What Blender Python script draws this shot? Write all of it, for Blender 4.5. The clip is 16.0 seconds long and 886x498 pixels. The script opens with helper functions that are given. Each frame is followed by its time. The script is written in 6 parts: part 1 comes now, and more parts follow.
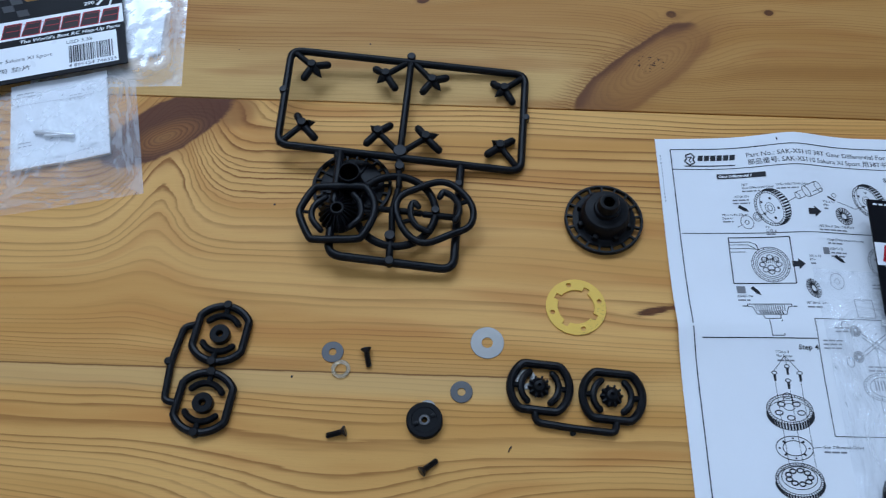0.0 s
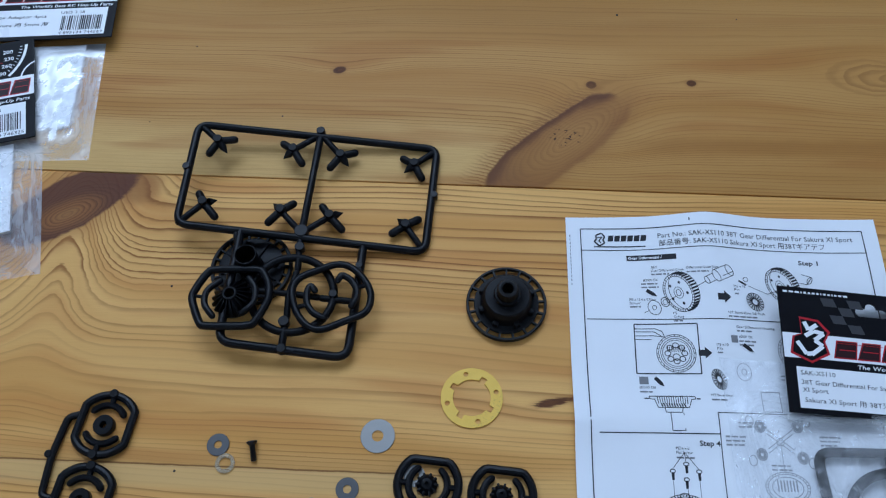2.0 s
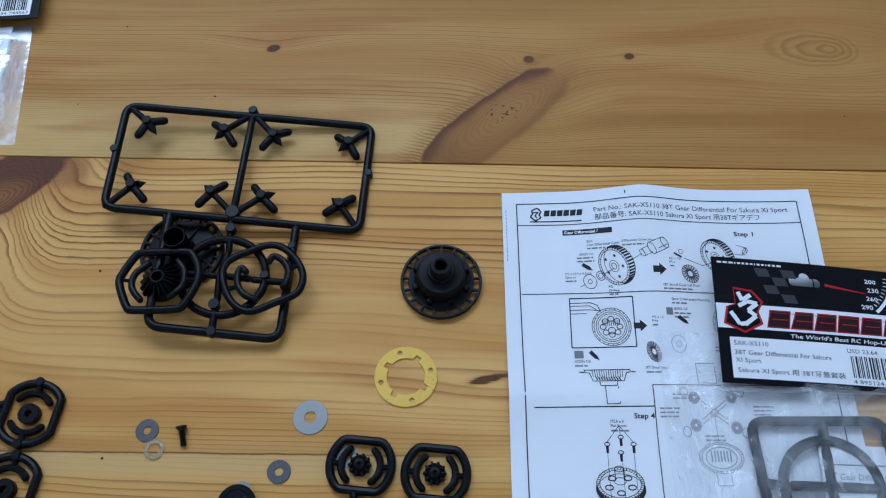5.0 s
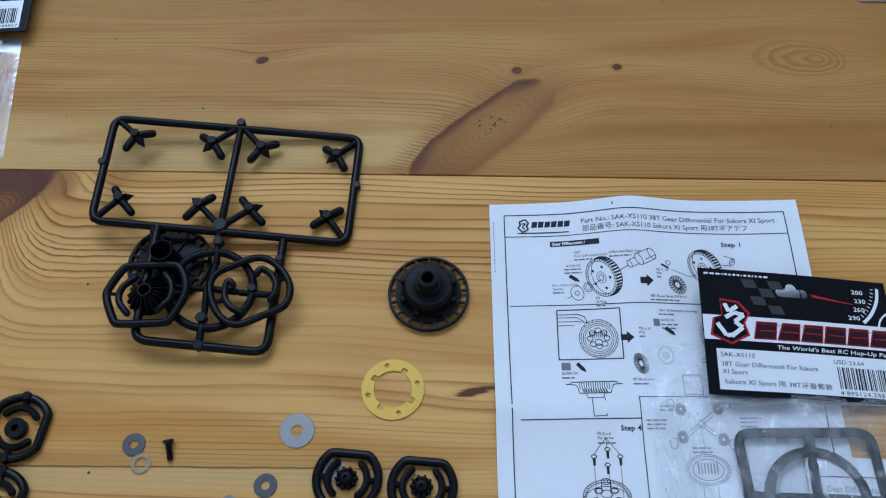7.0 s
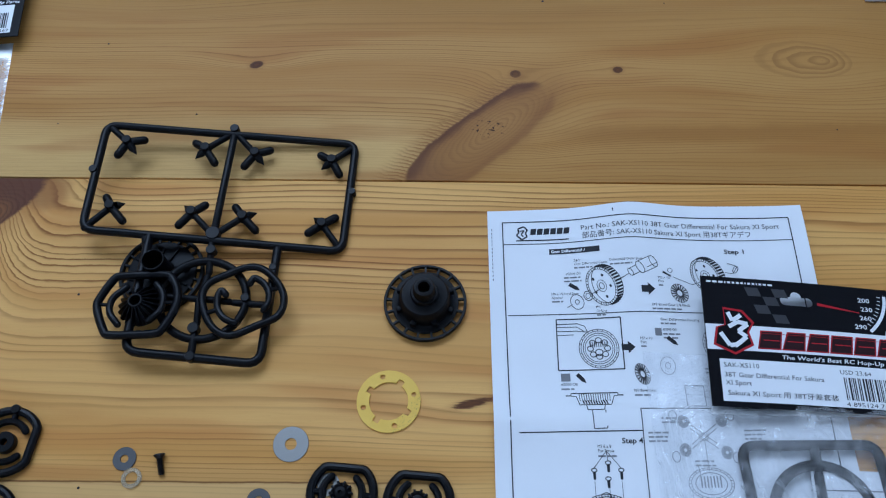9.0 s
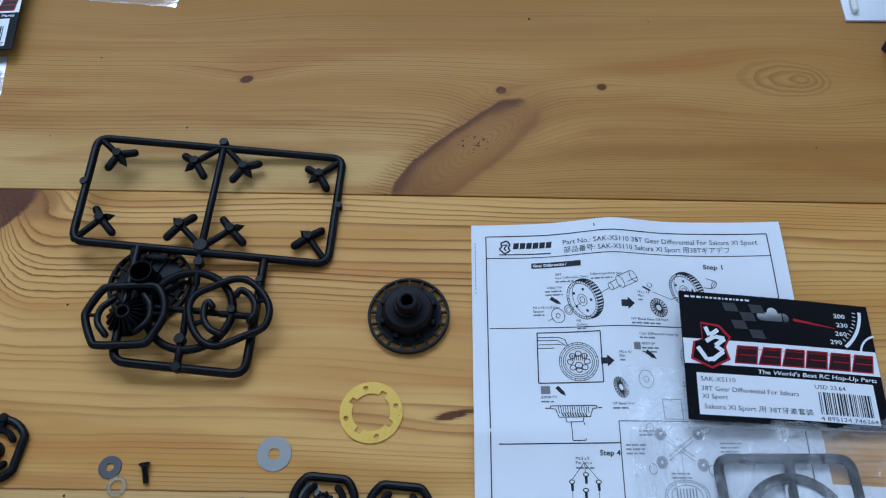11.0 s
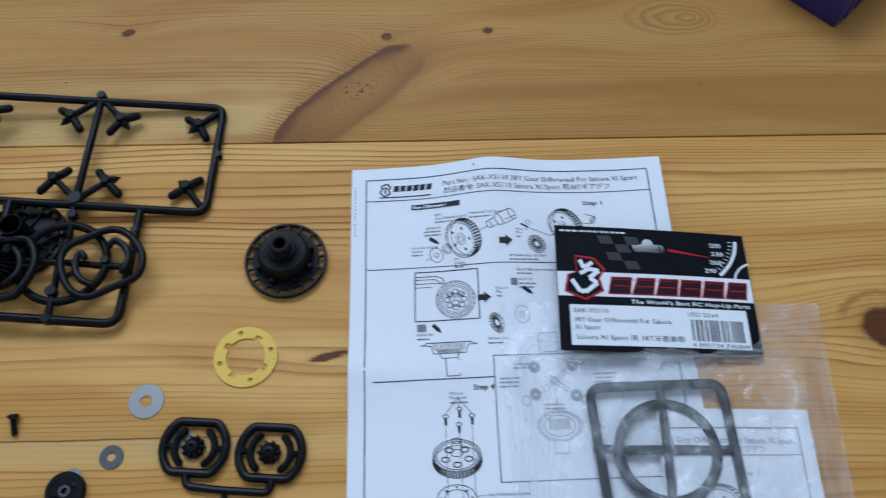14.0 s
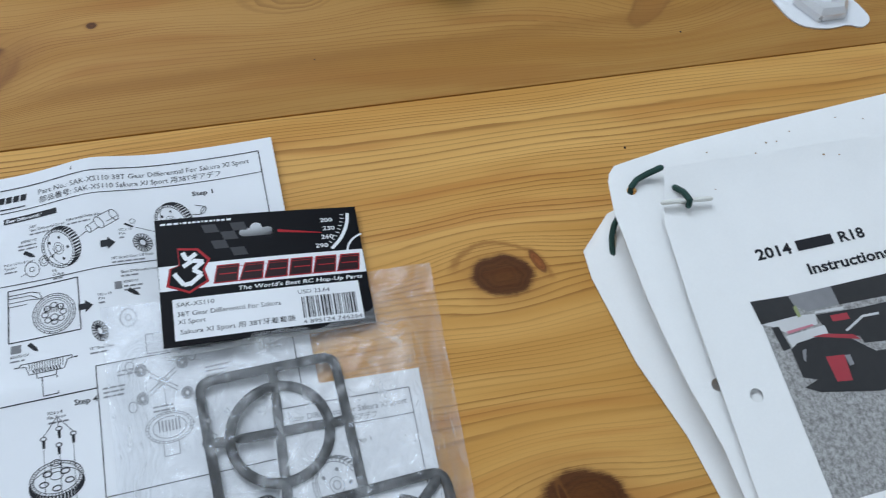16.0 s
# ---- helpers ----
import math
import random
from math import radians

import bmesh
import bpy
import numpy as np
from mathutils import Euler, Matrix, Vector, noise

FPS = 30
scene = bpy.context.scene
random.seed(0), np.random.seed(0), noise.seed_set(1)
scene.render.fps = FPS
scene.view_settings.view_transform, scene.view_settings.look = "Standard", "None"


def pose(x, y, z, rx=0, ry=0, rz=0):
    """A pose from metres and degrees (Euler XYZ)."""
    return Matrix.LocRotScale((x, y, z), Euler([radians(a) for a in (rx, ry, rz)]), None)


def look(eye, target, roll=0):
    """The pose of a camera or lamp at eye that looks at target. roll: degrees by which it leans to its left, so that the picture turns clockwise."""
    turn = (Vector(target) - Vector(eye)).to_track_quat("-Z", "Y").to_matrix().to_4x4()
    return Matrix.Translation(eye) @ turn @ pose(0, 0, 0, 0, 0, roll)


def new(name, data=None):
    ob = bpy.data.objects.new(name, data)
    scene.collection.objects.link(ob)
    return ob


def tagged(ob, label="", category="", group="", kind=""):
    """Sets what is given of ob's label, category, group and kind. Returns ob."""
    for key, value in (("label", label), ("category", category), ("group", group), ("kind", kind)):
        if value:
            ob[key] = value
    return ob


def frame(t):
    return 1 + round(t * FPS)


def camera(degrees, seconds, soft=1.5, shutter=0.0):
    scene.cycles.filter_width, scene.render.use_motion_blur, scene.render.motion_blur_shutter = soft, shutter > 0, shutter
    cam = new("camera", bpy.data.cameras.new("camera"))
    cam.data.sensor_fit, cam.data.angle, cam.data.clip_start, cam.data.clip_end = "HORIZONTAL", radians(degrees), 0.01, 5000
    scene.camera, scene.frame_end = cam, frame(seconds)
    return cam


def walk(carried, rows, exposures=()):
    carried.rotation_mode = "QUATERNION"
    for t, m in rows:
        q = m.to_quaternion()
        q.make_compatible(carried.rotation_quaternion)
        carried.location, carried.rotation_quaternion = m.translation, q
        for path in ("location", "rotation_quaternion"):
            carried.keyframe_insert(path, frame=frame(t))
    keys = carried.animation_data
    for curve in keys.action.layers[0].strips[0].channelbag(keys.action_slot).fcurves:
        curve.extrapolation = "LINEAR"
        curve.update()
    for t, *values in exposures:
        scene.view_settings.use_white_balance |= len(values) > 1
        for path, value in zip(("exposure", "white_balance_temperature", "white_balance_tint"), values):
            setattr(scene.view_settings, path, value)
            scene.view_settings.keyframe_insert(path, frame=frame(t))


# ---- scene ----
cam = camera(56.29, 16.0, soft=1.15, shutter=0.3)
PATH = [
    (0, (0.03925, -0.26494, 0.34896), (-0.02038, 0.65378, -1.42654), -1.116),
    (0.5, (0.05323, -0.25803, 0.35713), (0.03636, 0.67786, -1.41030), 0.226),
    (1, (0.08432, -0.24343, 0.36925), (0.01150, 0.74361, -1.36869), -1.062),
    (1.5, (0.09371, -0.23375, 0.36090), (-0.00353, 0.75286, -1.37610), -1.760),
    (2, (0.09158, -0.22914, 0.35353), (-0.00298, 0.72345, -1.40249), -2.686),
    (2.5, (0.09015, -0.22021, 0.34919), (0.00581, 0.70969, -1.41947), -2.390),
    (3, (0.09847, -0.21450, 0.34532), (0.02920, 0.71534, -1.42402), -1.670),
    (3.5, (0.10634, -0.22075, 0.34496), (0.05057, 0.71547, -1.42150), -1.420),
    (4, (0.11032, -0.22711, 0.34652), (0.06098, 0.69605, -1.42700), -1.389),
    (6.5, (0.11409, -0.23099, 0.34624), (0.07926, 0.70934, -1.41857), -0.876),
    (7, (0.11800, -0.22686, 0.34833), (0.07681, 0.71115, -1.41759), -1.345),
    (7.5, (0.11912, -0.22547, 0.34656), (0.07510, 0.71982, -1.41540), -1.710),
    (8, (0.11872, -0.22118, 0.34399), (0.07498, 0.71451, -1.42309), -1.828),
    (8.5, (0.11994, -0.21929, 0.34264), (0.06870, 0.71514, -1.42490), -2.223),
    (11, (0.12829, -0.22047, 0.34994), (0.07939, 0.73478, -1.40651), -1.511),
    (11.5, (0.13187, -0.21741, 0.34779), (0.09241, 0.74214, -1.40655), -1.143),
    (12, (0.13335, -0.21773, 0.34583), (0.09159, 0.74052, -1.40916), -1.319),
    (12.5, (0.13338, -0.22072, 0.34285), (0.08916, 0.72716, -1.41771), -1.307),
    (13, (0.13476, -0.22655, 0.34326), (0.08911, 0.71500, -1.42065), -1.424),
    (13.5, (0.14308, -0.23086, 0.34013), (0.10027, 0.70470, -1.42704), -1.466),
    (14, (0.17552, -0.23736, 0.33748), (0.17430, 0.69058, -1.43422), -0.933),
    (14.5, (0.22826, -0.25650, 0.34096), (0.27314, 0.68305, -1.42404), 0.265),
    (15, (0.26323, -0.27564, 0.34583), (0.30192, 0.66237, -1.42014), 0.045),
    (15.5, (0.26617, -0.25973, 0.33594), (0.50232, 0.65655, -1.42606), 6.398),
    (16, (0.27547, -0.24987, 0.33377), (0.65896, 0.61927, -1.42622), 12.129),
]
walk(cam, [(t, look(eye, target, roll)) for t, eye, target, roll in PATH], [(0, 0.0, 6500, 10), (1.5, 0.0, 6400, 10), (3.5, 0.03, 6300, 10), (7.0, 0.03, 6450, 10), (8.0, 0.03, 6200, 10), (11.0, 0.02, 6300, 10), (13.0, 0.02, 6450, 10), (14.0, 0.12, 6850, 10), (14.5, -0.09, 6750, 10), (15.0, 0.0, 6750, 10), (15.5, 0.24, 7700, 10), (16.0, 0.24, 8000, 10)])

# ---- light ----
world = bpy.data.worlds.new("daylight")
scene.world = world
world.use_nodes = True
sky = world.node_tree.nodes.new("ShaderNodeTexSky")
sky.sky_type, sky.sun_disc = "NISHITA", False
sky.sun_elevation, sky.sun_rotation = radians(40), radians(200)
world.node_tree.links.new(sky.outputs[0], world.node_tree.nodes["Background"].inputs[0])
world.node_tree.nodes["Background"].inputs[1].default_value = 0.12

sun = new("sun", bpy.data.lights.new("sun", "SUN"))
sun.data.energy, sun.data.angle, sun.data.color = 2.0, radians(2), (1.0, 0.95, 0.88)
sun.matrix_world = look((0.3, -3, 4), (0, 0, 0))

WINDOW = (-1.95, 0.85, 1.9, 3.7, 2.0)  # x from, x to, z from, z to, wall face y
skylight = new("window_daylight", bpy.data.lights.new("window_daylight", "AREA"))
skylight.data.shape, skylight.data.size, skylight.data.size_y = "RECTANGLE", 2.76, 1.76
skylight.data.energy, skylight.data.color = 113.0, (0.58, 0.765, 1.05)
skylight.matrix_world = look((-0.55, 2.06, 2.8), (-0.55, 0, 1.5))

# ---- material helpers ----
MM = 0.001


class Field:
    """A value of a node tree that takes plain arithmetic."""

    def __init__(self, tree, socket):
        self.tree, self.socket = tree, socket

    def op(self, kind, *others, clamp=False):
        node = self.tree.nodes.new("ShaderNodeMath")
        node.operation, node.use_clamp = kind, clamp
        for n, v in enumerate((self, *others)):
            if isinstance(v, Field):
                self.tree.links.new(v.socket, node.inputs[n])
            else:
                node.inputs[n].default_value = v
        return Field(self.tree, node.outputs[0])

    def __add__(self, o):
        return self.op("ADD", o)

    def __sub__(self, o):
        return self.op("SUBTRACT", o)

    def __mul__(self, o):
        return self.op("MULTIPLY", o)

    def __truediv__(self, o):
        return self.op("DIVIDE", o)

    def power(self, e):
        return self.op("POWER", e)

    def fract(self):
        return self.op("FRACT")

    def step(self, a, b):
        """Rises smoothly from 0 at a to 1 at b."""
        node = self.tree.nodes.new("ShaderNodeMapRange")
        node.interpolation_type = "SMOOTHSTEP"
        self.tree.links.new(self.socket, node.inputs[0])
        node.inputs[1].default_value, node.inputs[2].default_value = a, b
        if a > b:
            node.inputs[1].default_value, node.inputs[2].default_value = b, a
            node.inputs[3].default_value, node.inputs[4].default_value = 1, 0
        return Field(self.tree, node.outputs[0])


def material(name):
    m = bpy.data.materials.new(name)
    m.use_nodes = True
    return m, m.node_tree, m.node_tree.nodes["Principled BSDF"]


def coords(tree):
    """x, y and z of the object's own coordinates, in millimetres."""
    where = tree.nodes.new("ShaderNodeTexCoord")
    split = tree.nodes.new("ShaderNodeSeparateXYZ")
    tree.links.new(where.outputs["Object"], split.inputs[0])
    return [Field(tree, split.outputs[n]) * 1000.0 for n in range(3)]


def noise_of(tree, x, y, z=0.0, detail=2.0, rough=0.5):
    join = tree.nodes.new("ShaderNodeCombineXYZ")
    for n, v in enumerate((x, y, z)):
        if isinstance(v, Field):
            tree.links.new(v.socket, join.inputs[n])
        else:
            join.inputs[n].default_value = v
    node = tree.nodes.new("ShaderNodeTexNoise")
    node.inputs["Scale"].default_value, node.inputs["Detail"].default_value, node.inputs["Roughness"].default_value = 1.0, detail, rough
    tree.links.new(join.outputs[0], node.inputs["Vector"])
    return Field(tree, node.outputs["Fac"])


def blend(tree, fac, a, b, kind="MIX"):
    node = tree.nodes.new("ShaderNodeMix")
    node.data_type, node.blend_type = "RGBA", kind
    for value, socket in ((fac, node.inputs[0]), (a, node.inputs[6]), (b, node.inputs[7])):
        if isinstance(value, Field):
            tree.links.new(value.socket, socket)
        elif isinstance(value, tuple):
            socket.default_value = (*value, 1)
        elif isinstance(value, float):
            socket.default_value = value
        else:
            tree.links.new(value, socket)
    return node.outputs[2]


def relief(tree, shader, height, strength, distance):
    node = tree.nodes.new("ShaderNodeBump")
    node.inputs["Strength"].default_value, node.inputs["Distance"].default_value = strength, distance
    tree.links.new(height.socket, node.inputs["Height"])
    tree.links.new(node.outputs[0], shader.inputs["Normal"])


def plain(name, colour, rough, metal=0.0, vary=0.12, grain=0.6, bump=0.15, spec=0.5):
    """A surface of one colour with fine grain and larger uneven patches; grain in 1/mm."""
    m, tree, shader = material(name)
    x, y, z = coords(tree)
    fine = noise_of(tree, x * grain, y * grain, z * grain, 4.0, 0.6)
    broad = noise_of(tree, x * 0.06, y * 0.06, z * 0.06, 2.0)
    dark = tuple(c * (1 - vary) for c in colour)
    light = tuple(min(1.0, c * (1 + vary)) for c in colour)
    tree.links.new(blend(tree, fine * 0.5 + broad * 0.5, dark, light), shader.inputs["Base Color"])
    shader.inputs["Metallic"].default_value = metal
    shader.inputs["Specular IOR Level"].default_value = spec
    tree.links.new((broad * 0.16 + (rough - 0.08)).socket, shader.inputs["Roughness"])
    if bump:
        relief(tree, shader, fine, bump, 0.0002)
    return m


def wood(name, period, bumps, knots, seed, wave=14.0, light=(0.655, 0.342, 0.102), dark=(0.22, 0.078, 0.02), fan=None, contrast=0.75, fine=None, quiet=None, loud=False, sapwood=None, parting=()):
    """Varnished pine. period: mm from ring to ring; bumps: where the grain swells round a knot (x, y, sx, sy, mm);
    knots: (x, y, rx, ry, turn, depth of colour); parting: where the grain flows round a knot (x, y, sx, sy, how far)."""
    m, tree, shader = material(name)
    x, y, z = coords(tree)
    slow = noise_of(tree, x * 0.0045, y * 0.016, seed, 1.0)
    mid = noise_of(tree, x * 0.016, y * 0.06, seed + 3.0, 2.0)
    f = y + (slow - 0.5) * (wave * 2) + (mid - 0.5) * (wave * 0.32)
    for bx, by, sx, sy, a in bumps:
        d = ((x - bx) * (1 / sx)).power(2.0) + ((y - by) * (1 / sy)).power(2.0)
        f = f + (d * -1.0).op("EXPONENT") * a
    for px, py, sx, sy, k in parting:
        d = ((x - px) * (1 / sx)).power(2.0) + ((y - py) * (1 / sy)).power(2.0)
        f = f - (d * -1.0).op("EXPONENT") * (y - py) * k
    if loud:
        d = ((x + 92.0) * (1 / 42.0)).power(2.0) + ((y + 36.0) * (1 / 44.0)).power(2.0)
        f = f + (d * -1.0).op("EXPONENT") * (noise_of(tree, x * 0.06, y * 0.1, seed + 71.0, 3.0, 0.6) - 0.5) * 5.5
    phase = f * (1 / period) + noise_of(tree, f * 0.035, seed, 0.0, 1.0) * (26.0 / period)

    def rings_of(turns, strength):
        saw = turns.fract()
        line = saw.power(2.5) * 0.34 + saw.step(0.6, 0.93) * saw.step(1.0, 0.94) * 0.85
        which = noise_of(tree, turns.op("FLOOR") * 7.31, seed, 0.0, 0.0)
        return line * (which.step(0.3, 0.62) * 0.75 + 0.25) * strength

    patch = noise_of(tree, x * 0.006, f * 0.03, seed + 11.0, 2.0).step(0.32, 0.62) * 0.75 + 0.35
    ragged = (noise_of(tree, x * 0.03, y * 0.5, seed + 2.0, 2.0) - 0.5) * (0.9 / period)
    phase = phase + ragged
    if quiet:
        patch = patch * (((y - quiet[0]) * (1 / quiet[1])).power(2.0).step(1.0, 0.3) * x.step(260.0, 120.0) * -quiet[2] + 1.0)
    if loud:
        patch = patch + x.step(-20.0, -75.0) * y.step(-120.0, -90.0) * 0.15
    if sapwood:
        patch = patch * ((y + (mid - 0.5) * 20.0).step(sapwood, sapwood * 0.5) * x.step(110.0, 85.0) * -0.75 + 1.0) * (x.step(130.0, 280.0) * -0.3 + 1.0)
    late = rings_of(phase, contrast) * patch
    if fine:
        there = x.step(fine[0], fine[1]).op("MAXIMUM", (y + (mid - 0.5) * 12.0).step(-108.0, -122.0))
        late = late * (there * -1.0 + 1.0) + rings_of(phase * (period / fine[2]), contrast * 0.68) * patch * there
    fibre = noise_of(tree, x * 0.05, y * 2.6, seed, 3.0, 0.65)
    pore = noise_of(tree, x * 0.22, y * 5.0, seed + 9.0, 2.0, 0.6)
    tint = noise_of(tree, x * 0.004, f * 0.05, seed + 5.0, 2.0)
    base = blend(tree, tint.step(0.35, 0.68), light, (light[0] * 0.84, light[1] * 0.74, light[2] * 0.6))
    pale = noise_of(tree, x * 0.003, f * 0.028, seed + 21.0, 1.0)
    base = blend(tree, pale.step(0.52, 0.72) * 0.6, base, (light[0] * 1.15, light[1] * 1.2, light[2] * 1.3))
    if sapwood:
        base = blend(tree, (y + (mid - 0.5) * 20.0).step(sapwood, sapwood * 0.4) * x.step(125.0, 80.0) * 0.85, base, (0.7, 0.43, 0.16))
    warm = noise_of(tree, x * 0.007, f * 0.075, seed + 31.0, 2.0)
    base = blend(tree, warm.step(0.53, 0.7) * 0.55, base, (light[0] * 0.74, light[1] * 0.52, light[2] * 0.4))
    base = blend(tree, late, base, dark)
    base = blend(tree, fibre.step(0.35, 0.75) * 0.2, base, (light[0] * 0.72, light[1] * 0.62, light[2] * 0.5))
    base = blend(tree, pore.step(0.66, 0.74) * 0.22, base, (0.2, 0.08, 0.02))
    wobble = noise_of(tree, x * 0.09, y * 0.09, seed, 3.0)
    for kx, ky, rx, ry, turn, depth in knots:
        ct, st = math.cos(radians(turn)), math.sin(radians(turn))
        px, py = x - kx, y - ky
        a = (px * ct + py * st) * (1 / rx)
        b = (py * ct - px * st) * (1 / ry)
        d = (a.power(2.0) + b.power(2.0)).op("SQRT") + (wobble - 0.5) * 0.5 + (fibre - 0.5) * (2.2 if rx > 4 * ry else 0.3)
        halo = d.step(2.0, 0.8)
        core = d.step(1.07, 0.92) if rx > 10 else d.step(1.16, 0.82)
        rings = (d * (9.0 if rx > 20 else 5.0 if rx > 5 else 2.0) + wobble * 1.5).fract()
        shade = 0.34 if depth > 1.05 else 0.85 if rx > 20 else 1.0
        base = blend(tree, halo * (0.32 * depth), base, (0.3, 0.11, 0.028))
        inner = blend(tree, rings.step(0.2, 0.95) * 0.45, (0.27 * shade, 0.078 * shade, 0.024 * shade), (0.085 * shade, 0.024 * shade, 0.011 * shade))
        inner = blend(tree, (d + (fibre - 0.5) * 0.8).step(0.75, 0.15) * 0.55, inner, (0.3 * shade + 0.03, 0.088 * shade + 0.008, 0.026 * shade))
        if 10 < rx < 16:
            base = blend(tree, d.step(1.45, 1.62) * d.step(1.85, 1.64) * b.step(-0.3, 0.6) * (0.6 * depth), base, (0.27, 0.1, 0.026))
        base = blend(tree, core * min(0.95, 0.9 * depth), base, inner)
        base = blend(tree, d.step(1.2, 1.0) * d.step(0.7, 0.98) * (0.5 * depth), base, (0.1, 0.035, 0.014))
    if fan:
        base = fan(tree, x, y, base, wobble, fibre)
    tree.links.new(base, shader.inputs["Base Color"])
    tree.links.new((fibre * 0.16 + late * 0.08 + 0.42).socket, shader.inputs["Roughness"])
    shader.inputs["Specular IOR Level"].default_value = 0.14
    relief(tree, shader, fibre * 0.5 + late * 0.5, 0.12, 0.0003)
    return m


def turned(x, y, cx, cy, degrees_):
    """Coordinates along and across an axis through (cx, cy)."""
    c, n = math.cos(radians(degrees_)), math.sin(radians(degrees_))
    px, py = x - cx, y - cy
    return px * c + py * n, py * c - px * n


def spike_knot(tree, x, y, base, wobble, fibre):
    """The long knot that runs slantwise from the joint, with a feathered ridge on its upper side; a faint round figure further on."""
    # browner at the +x end, lens falloff put into the colour, and towards the far edge; a warm band along the board
    browning = noise_of(tree, x * 0.004, y * 0.05, 61.0, 2.0)
    base = blend(tree, (x.step(150.0, 320.0) * 0.3).op("MAXIMUM", y.step(70.0, 125.0) * 0.75) * (browning * 0.6 + 0.4), base, (0.36, 0.175, 0.048))
    band = (y + (wobble - 0.5) * 6.0 - x * 0.03)
    base = blend(tree, band.step(14.0, 24.0) * band.step(30.0, 24.5) * x.step(150.0, 190.0) * 0.4, base, (0.31, 0.125, 0.03))
    a, b = turned(x, y, 129.0, 27.0, 43.0)
    b = b + (wobble - 0.5) * 5.0 + (fibre - 0.5) * 2.0
    d = ((a * (1 / 45.0)).op("ABSOLUTE").power(2.6) + (b * (1 / 14.5)).op("ABSOLUTE").power(2.6)).power(1 / 2.6)
    upper = b.step(-2.0, 6.0)
    inside = (d.step(1.05, 0.95) * upper) + (d.step(1.4, 0.6) * (upper * -1.0 + 1.0))
    base = blend(tree, d.step(1.7, 0.9) * 0.35, base, (0.36, 0.16, 0.045))
    ia, ib = turned(x, y, 136.0, 32.0, 43.0)
    e = ((ia * (1 / 34.0)).power(2.0) + (ib * (1 / 12.0)).power(2.0)).op("SQRT")
    rings = (e * 8.0 + wobble * 1.6).fract()
    colour = blend(tree, e.step(0.2, 1.15), (0.39, 0.175, 0.048), (0.29, 0.115, 0.03))
    colour = blend(tree, rings.step(0.35, 0.95) * 0.42, colour, (0.19, 0.07, 0.022))
    colour = blend(tree, fibre.step(0.4, 0.7) * 0.2, colour, (0.42, 0.2, 0.07))
    base = blend(tree, inside * (fibre * 0.3 + 0.62), base, colour)
    ridge = d.step(0.62, 0.98) * d.step(1.07, 1.0) * b.step(1.0, 7.0)
    base = blend(tree, ridge * 0.85, base, (0.11, 0.036, 0.016))
    base = blend(tree, a.step(-18.0, -42.0) * inside * 0.5, base, (0.17, 0.068, 0.032))
    low = d.step(0.7, 0.95) * d.step(1.15, 1.0) * b.step(-3.0, -9.0)
    base = blend(tree, low * 0.4, base, (0.2, 0.07, 0.022))
    # barbs of the feather: short strokes leaning back from the ridge
    comb = (a * 0.4 + b * 0.26 + (wobble - 0.5) * 1.2).fract().step(0.35, 0.9)
    barbs = d.step(0.98, 1.05) * d.step(1.75, 1.1) * b.step(3.0, 8.0) * a.step(44.0, 30.0)
    base = blend(tree, barbs * comb * 0.75, base, (0.25, 0.1, 0.028))
    spots = (((x - 133.0) * 0.1).power(2.0) + ((y - 32.0) * 0.14).power(2.0)).step(1.0, 0.3)
    dots = noise_of(tree, x * 0.5, y * 0.5, 2.0, 2.0).step(0.58, 0.64) * spots
    base = blend(tree, dots, base, (0.05, 0.02, 0.01))
    # the round figure
    ga, gb = turned(x, y, 301.0, 78.0, -4.0)
    lop = (ga - 8.0) * (1 / 22.0)
    g = (lop.power(2.0) + (gb * (1 / 12.0)).power(2.0)).op("SQRT") + lop * 0.4 + (wobble - 0.5) * 0.25
    swirl = (g * 4.0).fract()
    return blend(tree, swirl.step(0.2, 0.85) * swirl.step(1.0, 0.9) * g.step(1.1, 0.8) * 0.6, base, (0.27, 0.115, 0.032))


